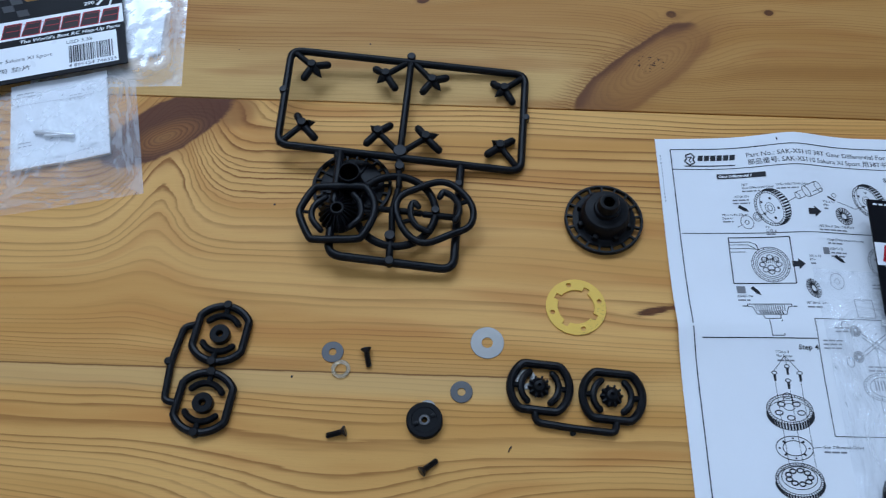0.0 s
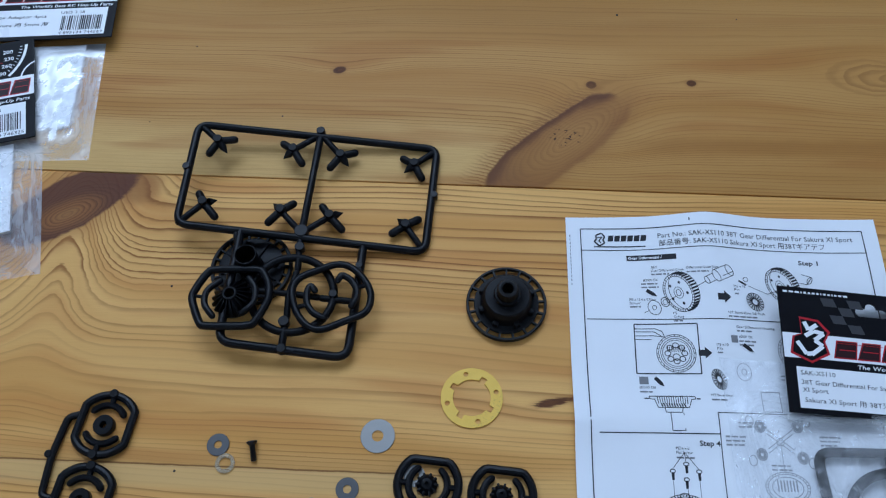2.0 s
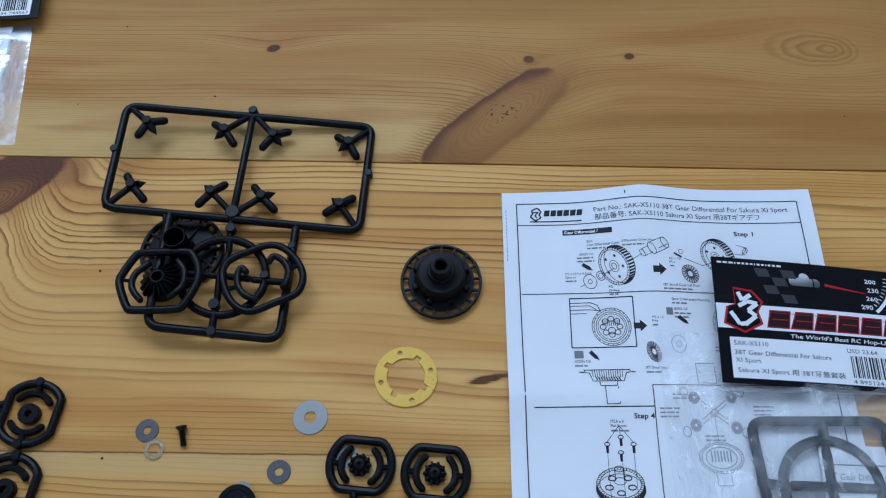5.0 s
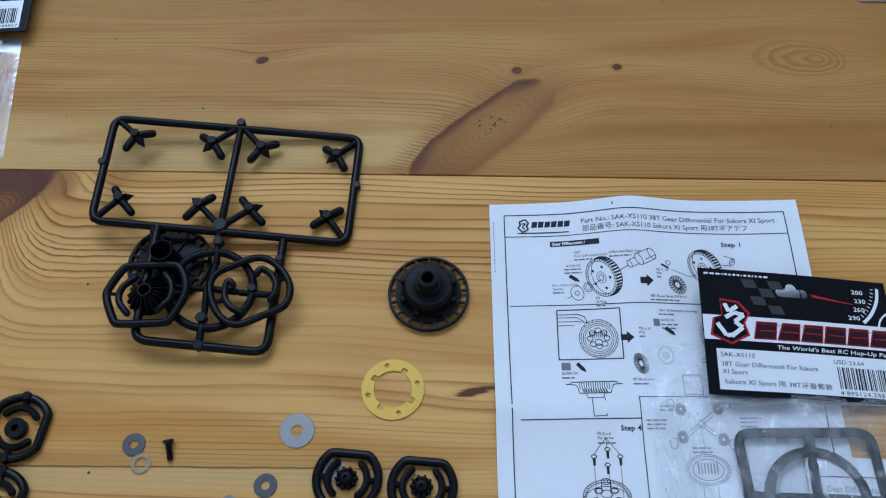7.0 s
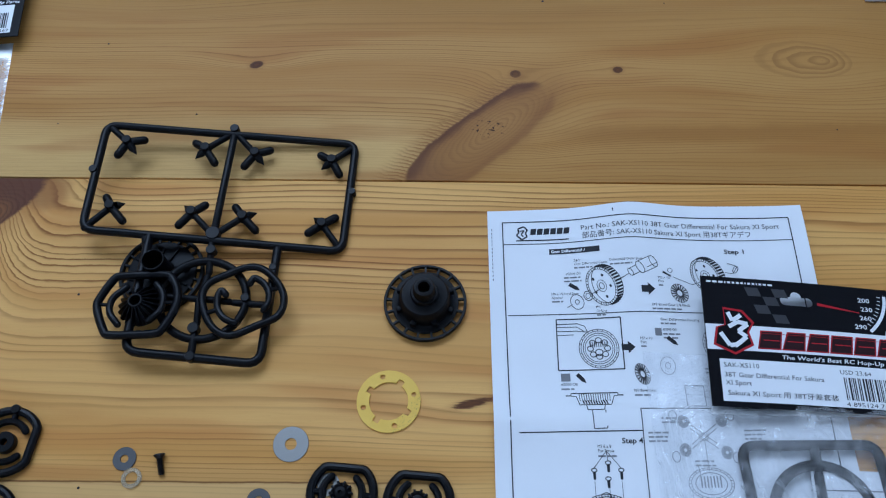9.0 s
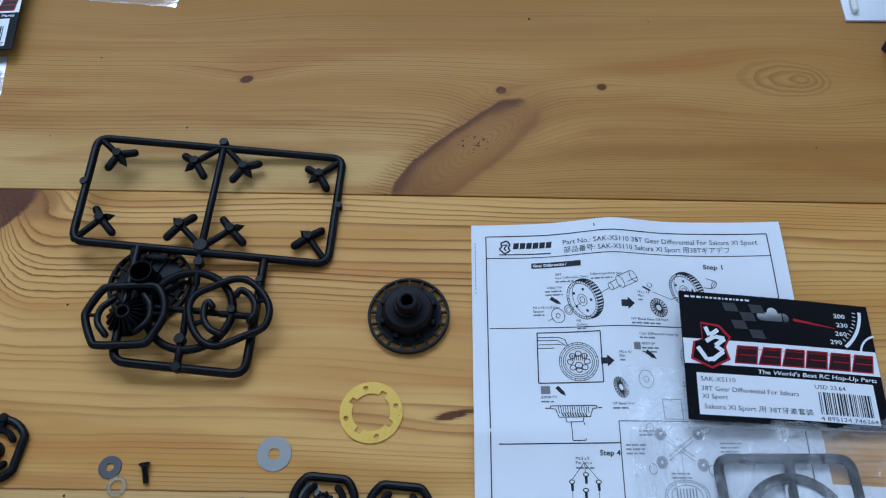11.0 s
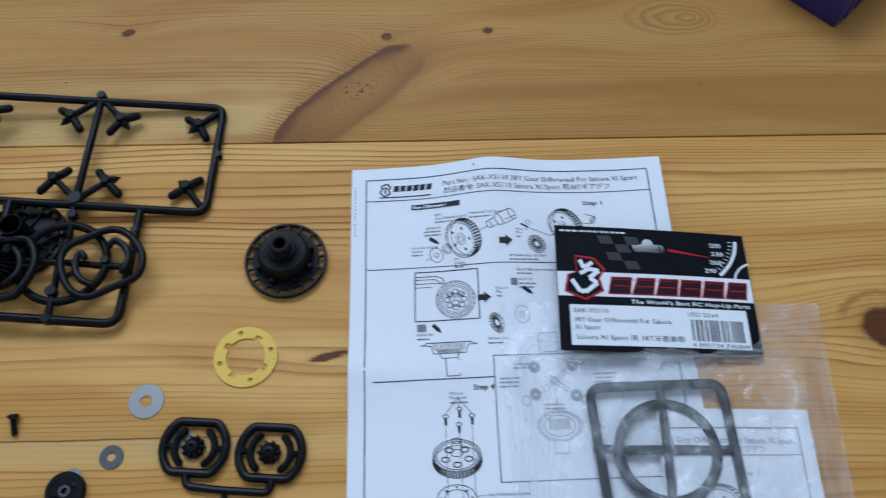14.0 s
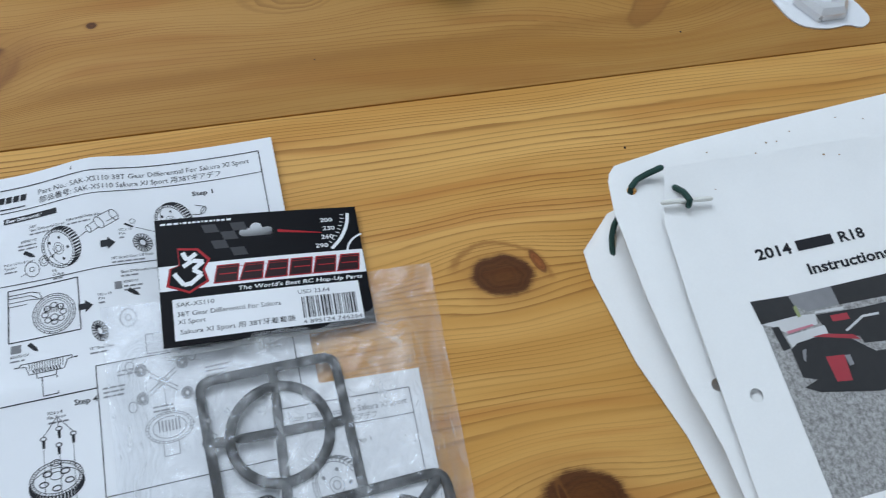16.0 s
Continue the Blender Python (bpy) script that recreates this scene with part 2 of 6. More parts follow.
def eye_board(tree, x, y, base, wobble, fibre):
    """A great eye-shaped knot cut by the joint, and one hard dark ring that runs almost straight along the board."""
    off = y + 147.6 - x * 0.012 + (wobble - 0.5) * 1.0
    reach = x.step(150.0, 60.0)
    base = blend(tree, off.step(-1.0, 0.0) * off.step(11.0, 0.0) * reach * 0.4, base, (0.36, 0.15, 0.035))
    base = blend(tree, off.step(-0.2, 0.1) * off.step(0.9, 0.4) * reach * 0.8, base, (0.13, 0.05, 0.015))
    base = blend(tree, off.step(-13.0, -6.0) * off.step(0.0, -0.3) * reach * 0.55, base, (0.58, 0.365, 0.15))
    a, b = turned(x, y, -117.0, -25.0, 38.0)
    d = (((a - 3.0) * (1 / 38.0)).power(2.0) + ((b - 5.0) * (1 / 16.0)).power(2.0)).op("SQRT") + (wobble - 0.5) * 0.3 + (fibre - 0.5) * 0.14
    base = blend(tree, d.step(1.75, 0.95) * 0.55, base, (0.36, 0.15, 0.04))
    tip = ((x + 84.0) * (1 / 13.0)).power(2.0) + ((y + 8.0) * (1 / 12.0)).power(2.0)
    base = blend(tree, tip.step(1.2, 0.2) * 0.5 * (fibre * 0.8 + 0.5), base, (0.21, 0.08, 0.026))
    ia, ib = turned(x, y, -117.5, -26.0, 29.5)
    e = ((ia * (1 / 18.0)).power(2.0) + (ib * (1 / 8.4)).power(2.0)).op("SQRT") + (wobble - 0.5) * 0.22
    rings = (e * 6.0).fract()
    body = blend(tree, e.step(0.5, 1.35), (0.235, 0.088, 0.026), (0.1, 0.033, 0.018))
    body = blend(tree, rings.step(0.3, 0.9) * rings.step(1.0, 0.92) * e.step(2.1, 1.3) * 0.62, body, (0.07, 0.022, 0.011))
    body = blend(tree, e.step(0.5, 0.15) * 0.45, body, (0.3, 0.14, 0.045))
    body = blend(tree, fibre.step(0.45, 0.75) * 0.22, body, (0.17, 0.06, 0.024))
    return blend(tree, d.step(1.06, 0.94) * 0.95, base, body)


# planks, from the far edge of the table to the near one
WOODS = [
    wood("pine_far", 3.2, [], [(280, 330, 9, 6, 10, 0.8)], 1.7),
    wood("pine_second", 3.4, [(120, 215, 60, 30, 16)], [(-150, 235, 9, 6, 0, 0.8)], 4.1, light=(0.52, 0.28, 0.095)),
    wood("pine_spike", 1.9, [(150, 45, 26, 26, 15), (9, 73, 30, 9, 7), (500, 40, 50, 24, 20), (-60, 120, 90, 30, 12)],
         [(9, 72.6, 3.4, 2.3, 20, 1.06), (147, 67.5, 2.6, 2.3, 0, 1.1), (201, 70.6, 2.5, 2.0, 0, 1.3), (499, 46, 22, 8, 40, 0.45)], 2.3, 6.5, fan=spike_knot, contrast=0.56, sapwood=46.0, light=(0.52, 0.262, 0.074), dark=(0.19, 0.066, 0.016),
         parting=[(147, 67.5, 16, 8, 0.7), (201, 70.6, 22, 8, 0.75), (301, 78, 42, 22, 0.85)]),
    wood("pine_eye", 4.6, [(-113, -20, 20, 62, -45), (-82, 0, 22, 14, -13), (30, -75, 130, 26, -9), (-10, -215, 90, 30, 22)],
         [(372, -103, 14.0, 10.0, -14, 1.06), (390, -99, 2.2, 6.0, 20, 1.0), (125, -112, 8.5, 1.6, 14, 1.1), (138, -109.5, 5.0, 1.4, 6, 0.9), (380, -207, 18, 12.5, -15, 1.06), (371, -207, 1.5, 8.5, 6, 1.3), (364, -212, 8, 1.5, 10, 1.3)], 7.9, 7.5, light=(0.69, 0.37, 0.112), dark=(0.235, 0.08, 0.018), fan=eye_board, contrast=0.88,
         fine=(150.0, 300.0, 2.8), quiet=(-84.0, 30.0, 0.6), loud=True, parting=[(372, -103, 34, 21, 0.85), (378, -208, 40, 25, 0.85), (129, -111, 30, 9, 0.6)]),
    wood("pine_last", 4.0, [(0, -370, 60, 30, 26)], [(120, -370, 10, 7, 0, 0.9)], 15.2),
]

BLACK = plain("black_nylon", (0.0028, 0.003, 0.0042), 0.44, vary=0.2, grain=3.0, bump=0.12, spec=0.13)
BLACK_SATIN = plain("black_satin_nylon", (0.0025, 0.0027, 0.004), 0.36, vary=0.2, grain=3.0, bump=0.08, spec=0.16)
SCREW = plain("black_oxide_steel", (0.03, 0.028, 0.03), 0.38, 0.8, grain=2.0)
STEEL = plain("brushed_steel", (0.235, 0.228, 0.215), 0.42, 0.85, vary=0.08, grain=1.5)
DULL_STEEL = plain("dull_steel", (0.085, 0.084, 0.085), 0.45, 0.8, vary=0.1, grain=1.5)
RIVET = plain("pale_metal", (0.75, 0.75, 0.76), 0.3, 0.6)
PAPER = plain("white_paper", (0.80, 0.81, 0.83), 0.75, vary=0.03, grain=1.2, bump=0.08, spec=0.2)
PAPER_OLD = plain("handled_white_paper", (0.86, 0.855, 0.84), 0.7, vary=0.05, grain=0.8, bump=0.1, spec=0.25)
INK = plain("black_ink", (0.02, 0.02, 0.024), 0.6, vary=0.2, bump=0, spec=0.2)
INK_GREY = plain("grey_ink", (0.2, 0.2, 0.21), 0.6, vary=0.15, bump=0, spec=0.2)
# print under the bag, paled to carry the film's haze in its colour
INK_HAZED = plain("hazed_grey_ink", (0.29, 0.29, 0.3), 0.6, vary=0.12, bump=0, spec=0.2)
INK_PALE = plain("pale_grey_ink", (0.42, 0.42, 0.44), 0.6, vary=0.1, bump=0, spec=0.2)
CARD_BLACK = plain("glossy_black_card", (0.004, 0.004, 0.006), 0.42, vary=0.15, bump=0.03, spec=0.1)
CARD_WHITE = plain("glossy_white_card", (0.8, 0.81, 0.83), 0.3, vary=0.03, bump=0.03)
CARD_GREY = plain("dark_grey_print", (0.045, 0.045, 0.05), 0.42, vary=0.1, bump=0, spec=0.2)
CARD_RED = plain("red_print", (0.42, 0.012, 0.02), 0.42, vary=0.1, bump=0, spec=0.2)
CARD_MAROON = plain("maroon_print", (0.022, 0.004, 0.006), 0.42, vary=0.2, bump=0, spec=0.2)
GREEN = plain("dark_green_yarn", (0.012, 0.05, 0.04), 0.85, vary=0.35, grain=2.5, bump=0.6)
TOGGLE = plain("ivory_plastic", (0.74, 0.73, 0.68), 0.4, vary=0.04)
BLUE = plain("navy_blue_plastic", (0.012, 0.012, 0.11), 0.45, vary=0.25, grain=0.5)
WALL = plain("wall_paint", (0.7, 0.71, 0.72), 0.8, vary=0.03, grain=0.05, bump=0.1)
FLOOR = plain("floor_boards", (0.3, 0.19, 0.1), 0.5, vary=0.2, grain=0.05)


def gasket_paint():
    """Yellow pressed paper, with dark oil specks along one side."""
    m, tree, shader = material("yellow_gasket_paper")
    x, y, z = coords(tree)
    fine = noise_of(tree, x * 1.2, y * 1.2, z, 4.0, 0.6)
    broad = noise_of(tree, x * 0.12, y * 0.12, 3.0, 2.0)
    base = blend(tree, fine * 0.5 + broad * 0.5, (0.74, 0.43, 0.058), (0.86, 0.54, 0.085))
    side = ((x * 0.5 - y * 0.8) - 5.0).step(0.0, 5.0)
    specks = noise_of(tree, x * 1.6, y * 1.6, 7.0, 3.0, 0.7).step(0.56, 0.66) * side
    tree.links.new(blend(tree, specks * 0.75, base, (0.14, 0.1, 0.03)), shader.inputs["Base Color"])
    shader.inputs["Roughness"].default_value = 0.6
    relief(tree, shader, fine, 0.2, 0.0003)
    return m


def film(name, haze, rough, wrinkle=0.3, shine=True):
    """Clear polythene: mostly see-through, a little milky, with reflections on its creases."""
    m, tree, shader = material(name)
    tree.nodes.remove(shader)
    x, y, z = coords(tree)
    n = noise_of(tree, x * 0.05, y * 0.05, z, 3.0, 0.6)
    bump = tree.nodes.new("ShaderNodeBump")
    bump.inputs["Strength"].default_value, bump.inputs["Distance"].default_value = wrinkle, 0.003
    tree.links.new(noise_of(tree, x * 0.12, y * 0.12, z * 0.1, 3.0, 0.55).socket, bump.inputs["Height"])

    def mix(fac, a, c):
        node = tree.nodes.new("ShaderNodeMixShader")
        if isinstance(fac, float):
            node.inputs[0].default_value = fac
        else:
            tree.links.new(fac, node.inputs[0])
        tree.links.new(a.outputs[0], node.inputs[1])
        tree.links.new(c.outputs[0], node.inputs[2])
        return node

    clear = tree.nodes.new("ShaderNodeBsdfTransparent")
    clear.inputs[0].default_value = (0.995, 0.997, 1.0, 1)
    milk = tree.nodes.new("ShaderNodeBsdfDiffuse")
    milk.inputs[0].default_value = (0.88, 0.9, 0.92, 1)
    through_milk = tree.nodes.new("ShaderNodeBsdfTranslucent")
    through_milk.inputs[0].default_value = (0.88, 0.9, 0.92, 1)
    gloss = tree.nodes.new("ShaderNodeBsdfGlossy")
    gloss.inputs["Roughness"].default_value = rough
    edge = tree.nodes.new("ShaderNodeFresnel")
    edge.inputs["IOR"].default_value = 1.4
    for node in (gloss, edge):
        tree.links.new(bump.outputs[0], node.inputs["Normal"])
    streak = noise_of(tree, x * 0.11 + y * 0.05, y * 0.035 - x * 0.02, z, 3.0, 0.6)
    body = mix((n.step(0.42, 0.62) * (haze * 0.75) + streak.step(0.5, 0.7) * (haze * 0.6) + haze * 0.45).socket, clear, mix(0.15, milk, through_milk))
    tree.links.new((mix(edge.outputs[0], body, gloss) if shine else body).outputs[0], tree.nodes["Material Output"].inputs["Surface"])
    return m


def translucent_ring():
    m, tree, shader = material("milky_silicone")
    shader.inputs["Base Color"].default_value = (0.82, 0.7, 0.48, 1)
    shader.inputs["Transmission Weight"].default_value = 0.75
    shader.inputs["Roughness"].default_value = 0.25
    return m


GASKET = gasket_paint()
FILM = film("clear_polythene", 0.19, 0.1, 0.6)
FILM_BACK = film("clear_back_film", 0.015, 0.12, 0.1, False)
FILM_CLOUDY = film("cloudy_polythene", 0.27, 0.55, 0.1)
FILM_MILKY = film("milky_polythene", 0.24, 0.18)
SILICONE = translucent_ring()

# ---- mesh helpers ----


def thing(name, label, category, at=(0, 0, 0), turn=0.0, group="", kind=""):
    """An empty at the base of a thing; at in millimetres."""
    ob = new(name)
    ob.empty_display_size = 0.01
    ob.matrix_basis = pose(at[0] * MM, at[1] * MM, at[2] * MM, 0, 0, turn)
    return tagged(ob, label, category, group, kind)


def part(name, bm, mat, parent=None, label="", smooth=35):
    """Links a bmesh, built in millimetres, as one mesh object under a thing or a part."""
    bmesh.ops.remove_doubles(bm, verts=bm.verts, dist=0.0005)
    bmesh.ops.recalc_face_normals(bm, faces=bm.faces)
    bmesh.ops.scale(bm, vec=(MM, MM, MM), verts=bm.verts)
    me = bpy.data.meshes.new(name)
    for f in bm.faces:
        f.smooth = smooth > 0
    if smooth:
        for e in bm.edges:
            if len(e.link_faces) == 2 and e.calc_face_angle(0.0) > radians(smooth):
                e.smooth = False
    bm.to_mesh(me)
    bm.free()
    me.materials.append(mat)
    ob = new(name, me)
    if parent:
        ob.parent = parent
    if label:
        ob["label"] = label
    return ob


def tube(bm, pts, r, closed=False, seg=10, taper=None, dome=True):
    """A round bar along a line of points. taper: the radius at its end."""
    pts = [Vector(p) for p in pts]
    n = len(pts)
    loops = []
    up = Vector((0.13, 0.21, 1)).normalized()
    along = []
    for i in range(n):
        a = pts[(i - 1) % n] if closed or i > 0 else pts[i]
        b = pts[(i + 1) % n] if closed or i < n - 1 else pts[i]
        along.append((b - a).normalized())
    stations = []
    for i, p in enumerate(pts):
        k = i / max(1, n - 1)
        radius = r if taper is None else r + (taper - r) * k
        stations.append((p, along[i], radius))
    if dome and not closed:
        p, d, q = stations[0]
        stations = [(p - d * q * 0.92, d, q * 0.4), (p - d * q * 0.6, d, q * 0.8)] + stations
        p, d, q = stations[-1]
        stations += [(p + d * q * 0.6, d, q * 0.8), (p + d * q * 0.92, d, q * 0.4)]
    for p, d, q in stations:
        side = d.cross(up)
        if side.length < 0.05:
            side = d.cross(Vector((1, 0, 0.1)))
        side.normalize()
        other = side.cross(d).normalized()
        loops.append([bm.verts.new(p + (side * math.cos(a) + other * math.sin(a)) * q) for a in (2 * math.pi * k / seg for k in range(seg))])
    pairs = list(zip(loops, loops[1:])) + ([(loops[-1], loops[0])] if closed else [])
    for a, b in pairs:
        for k in range(seg):
            bm.faces.new((a[k], a[(k + 1) % seg], b[(k + 1) % seg], b[k]))
    if not closed:
        bm.faces.new(loops[0])
        bm.faces.new(loops[-1])
    return bm


def lathe(bm, profile, seg=40, at=(0, 0, 0), closed=True):
    """Turns a profile of (radius, height) round the upright axis."""
    loops = []
    for q, h in profile:
        loops.append([bm.verts.new((at[0] + q * math.cos(a), at[1] + q * math.sin(a), at[2] + h)) for a in (2 * math.pi * k / seg for k in range(seg))])
    pairs = list(zip(loops, loops[1:])) + ([(loops[-1], loops[0])] if closed else [])
    for a, b in pairs:
        for k in range(seg):
            bm.faces.new((a[k], a[(k + 1) % seg], b[(k + 1) % seg], b[k]))
    return bm


def rod(bm, at, r, z0, z1, seg=14, bevel=0.3):
    """An upright stub with a bevelled top."""
    return lathe(bm, [(0.01, z0), (r, z0), (r, z1 - bevel), (r - bevel, z1), (0.01, z1)], seg, at)


def block(bm, x0, x1, y0, y1, z0, z1, m=None, bevel=0.0):
    got = bmesh.ops.create_cube(bm, size=1)["verts"]
    for v in got:
        v.co = Vector((x0 + (v.co.x + 0.5) * (x1 - x0), y0 + (v.co.y + 0.5) * (y1 - y0), z0 + (v.co.z + 0.5) * (z1 - z0)))
    if bevel:
        edges = list({e for v in got for e in v.link_edges})
        made = bmesh.ops.bevel(bm, geom=edges, offset=bevel, segments=2, affect="EDGES", profile=0.5)
        got = list({v for f in made["faces"] for v in f.verts} | {v for v in got if v.is_valid})
    if m:
        bmesh.ops.transform(bm, matrix=m, verts=got)
    return bm


def fillet(corners, radius, closed=True, steps=5):
    """A line with its corners rounded."""
    pts, n = [], len(corners)
    for i in range(n):
        p = Vector(corners[i])
        if not closed and i in (0, n - 1):
            pts.append(p)
            continue
        a, b = Vector(corners[i - 1]) - p, Vector(corners[(i + 1) % n]) - p
        q = min(radius, a.length * 0.48, b.length * 0.48)
        s, e = p + a.normalized() * q, p + b.normalized() * q
        for k in range(steps + 1):
            t = k / steps
            pts.append(s * (1 - t) ** 2 + p * 2 * t * (1 - t) + e * t * t)
    return pts


def flat(bm, outline, holes, z0, z1):
    """A plate of an outline with holes right through it."""
    edges = []
    for loop in [outline, *holes]:
        vs = [bm.verts.new((x, y, z0)) for x, y in loop]
        edges += [bm.edges.new((vs[i], vs[(i + 1) % len(vs)])) for i in range(len(vs))]
    made = bmesh.ops.triangle_fill(bm, use_beauty=True, edges=edges)
    faces = [g for g in made["geom"] if isinstance(g, bmesh.types.BMFace)]
    lifted = bmesh.ops.extrude_face_region(bm, geom=faces)["geom"]
    bmesh.ops.translate(bm, vec=(0, 0, z1 - z0), verts=[g for g in lifted if isinstance(g, bmesh.types.BMVert)])
    return bm


def circle(x, y, r, n=32, ry=None):
    ry = r if ry is None else ry
    return [(x + r * math.cos(2 * math.pi * k / n), y + ry * math.sin(2 * math.pi * k / n)) for k in range(n)]


# ---- the room round the table ----


def box_part(name, x0, x1, y0, y1, z0, z1, mat, parent=None, label=""):
    return part(name, block(bmesh.new(), x0, x1, y0, y1, z0, z1), mat, parent, label, 0)


tagged(box_part("floor", -2000, 2000, -2200, 2000, -850, -740, FLOOR), "brown boarded floor under the table", "floor", kind="structure")
tagged(box_part("ceiling", -2000, 2000, -2200, 2000, 4000, 4100, WALL), "plain white ceiling", "ceiling", kind="structure")
tagged(box_part("wall_west", -2100, -2000, -2200, 2000, -740, 4000, WALL), "plain off-white wall", "wall", kind="structure")
tagged(box_part("wall_east", 2000, 2100, -2200, 2000, -740, 4000, WALL), "plain off-white wall", "wall", kind="structure")
tagged(box_part("wall_south", -2100, 2100, -2300, -2200, -740, 4000, WALL), "plain off-white wall", "wall", kind="structure")
bm = bmesh.new()
wx0, wx1, wz0, wz1, wy = (v * 1000 for v in WINDOW)
for b in ((-2000, wx0, -740, 4000), (wx1, 2000, -740, 4000), (wx0, wx1, -740, wz0), (wx0, wx1, wz1, 4000)):
    block(bm, b[0], b[1], wy, wy + 120, b[2], b[3])
tagged(part("wall_north", bm, WALL, None, "", 0), "off-white wall with a wide window opening", "wall", kind="structure")

# ---- the table ----
table = thing("pine_table", "varnished knotty pine table top of wide planks", "table", (0, 0, -740))
EDGES = [441, 294, 147, 0, -262, -441]
for n in range(5):
    bm = bmesh.new()
    top, low = EDGES[n] - 0.35, EDGES[n + 1] + 0.35
    block(bm, -620, 900, low, top, -32, 0, None, 0.5)
    ob = part("plank", bm, WOODS[n], table, "", 30)
    ob.location.z = 0.74
for x in (-560, 840):
    for y in (-390, 390):
        ob = box_part("leg", x - 35, x + 35, y - 35, y + 35, 0, 708, WOODS[0], table)

# small dark specks of dirt on the boards
for x, y, r in ((-18, 39.6, 0.55), (-56, -63.4, 0.6), (-74, 86.6, 0.5), (-36, -150.4, 0.6), (-89, 33, 0.4), (163, 119, 0.7), (230, 118, 0.4), (452, -45, 0.7), (509, 24, 0.6), (308, 33, 0.4)):
    bm = bmesh.new()
    lathe(bm, [(0.01, 0), (r, 0), (r * 0.7, r * 0.5), (0.01, r * 0.6)], 8)
    ob = part("dirt_speck", bm, SCREW)
    ob.location = (x * MM, y * MM, 0)
    tagged(ob, "tiny dark speck of dirt on the pine boards", "speck", "specks on the table")
bm = bmesh.new()
tube(bm, [(59.6, -179.4, 0.3), (60.0, -178.2, 0.5), (60.7, -177.2, 0.3)], 0.25, seg=6)
tagged(part("wood_splinter", bm, SCREW), "tiny dark splinter lying on the boards", "splinter")

# ---- the big moulding tree with eight cross pins ----


def lean(x, y, up=0.0):
    """The tree lies aslant: one side on the gear cover, the other on the table."""
    return (x, y, 1.65 + (67 - x) * 0.075 + up)


tree_label = "black plastic parts frame with eight cross pins, leaning on gear cover"
tree = thing("moulding_tree", tree_label, "plastic sprue", (66, -8, 0))


def own(ob, base):
    """Keeps the mesh, built in table coordinates, where it is under its thing."""
    if not base.parent:
        ob.matrix_parent_inverse = base.matrix_basis.inverted()
    return ob


bm = bmesh.new()
tube(bm, fillet([lean(-57.2, 24.3), lean(66.3, 20.2), lean(64, -40.6), lean(-56.6, -35.2)], 6), 2.0, True, 12)
own(part("outer_runner", bm, BLACK_SATIN, tree), tree)
bm = bmesh.new()
tube(bm, [lean(5.8, 24), lean(3.9, -34.5)], 1.85, seg=12)
own(part("middle_runner", bm, BLACK_SATIN, tree), tree)
for x, y, r, h in ((5.8, 25.0, 1.9, 2.4), (-57.7, -2.8, 1.7, 2.2), (66.3, -8.3, 1.6, 1.9), (3.9, -34.8, 3.0, 2.2), (4.4, -43.5, 2.0, 2.2), (23.1, -66.9, 1.7, 2.2), (2.6, -82.5, 2.2, 2.3), (3.3, -95.6, 1.9, 2.2), (33.6, -51, 1.5, 2.0)):
    bm = bmesh.new()
    rod(bm, lean(x, y), r + 0.35, -1.5, h + 0.3, 14)
    own(part("ejector_boss", bm, BLACK_SATIN, tree), tree)
PINS = (((-45.3, 14.7), (-54.8, 22.8), (-37.5, 16.3), (-48.5, 6.9), (-39.5, 7.5)), ((-6.9, 12.8), (5.1, 23.1), (-12.2, 15.9), (-1.6, 5.0), (-11.3, 6.7)),
        ((17.4, 11.4), (6.5, 23.2), (24.4, 13.9), (13.0, 3.9), (22.4, 5.2)), ((55.1, 9.5), (65.4, 18.6), (49.5, 12.5), (59.4, 1.9), (50.2, 4.0)),
        ((-45.8, -22.5), (-55.6, -34.4), (-48.8, -17.6), (-39.1, -29.7), (-39.4, -20.3)), ((-7.9, -23.6), (2.5, -34.0), (-2.4, -19.2), (-12.9, -30.6), (-12.1, -19.8)),
        ((16.2, -24.7), (5.2, -34.1), (12.1, -19.7), (22.8, -31.5), (22.6, -22.0)), ((53.5, -26.6), (62.9, -39.2), (59.4, -22.7), (47.5, -31.6), (49.2, -23.0)))
for hub, root, one, two, tip in PINS:
    bm = bmesh.new()
    tube(bm, [lean(*root), lean(*hub)], 1.6, seg=10)
    tube(bm, [lean(*hub), lean(*one)], 2.0, seg=12)
    tube(bm, [lean(*hub), lean(*two)], 2.0, seg=12)
    near = Vector(lean(*hub)).lerp(Vector(lean(*tip)), 0.5)
    tube(bm, [lean(*hub), near], 1.9, seg=12, dome=False)
    tube(bm, [near, Vector(lean(*hub)).lerp(Vector(lean(*tip)), 0.97)], 1.9, seg=12, taper=0.15)
    rod(bm, lean(*hub), 2.3, -2.0, 3.1, 16)
    own(part("cross_pin", bm, BLACK, tree), tree)
bm = bmesh.new()
tube(bm, fillet([lean(-25.2, -36.8), lean(-25.6, -94), lean(33, -97.4), lean(34.2, -41.0)], 6.5, False), 2.05, seg=12)
own(part("lower_runner", bm, BLACK_SATIN, tree), tree)
bm = bmesh.new()
tube(bm, [lean(4 + 19.2 * math.cos(a), -67.8 + 19.2 * math.sin(a), -0.4) for a in (2 * math.pi * k / 48 for k in range(48))], 1.9, True, 12)
own(part("core_ring", bm, BLACK, tree), tree)
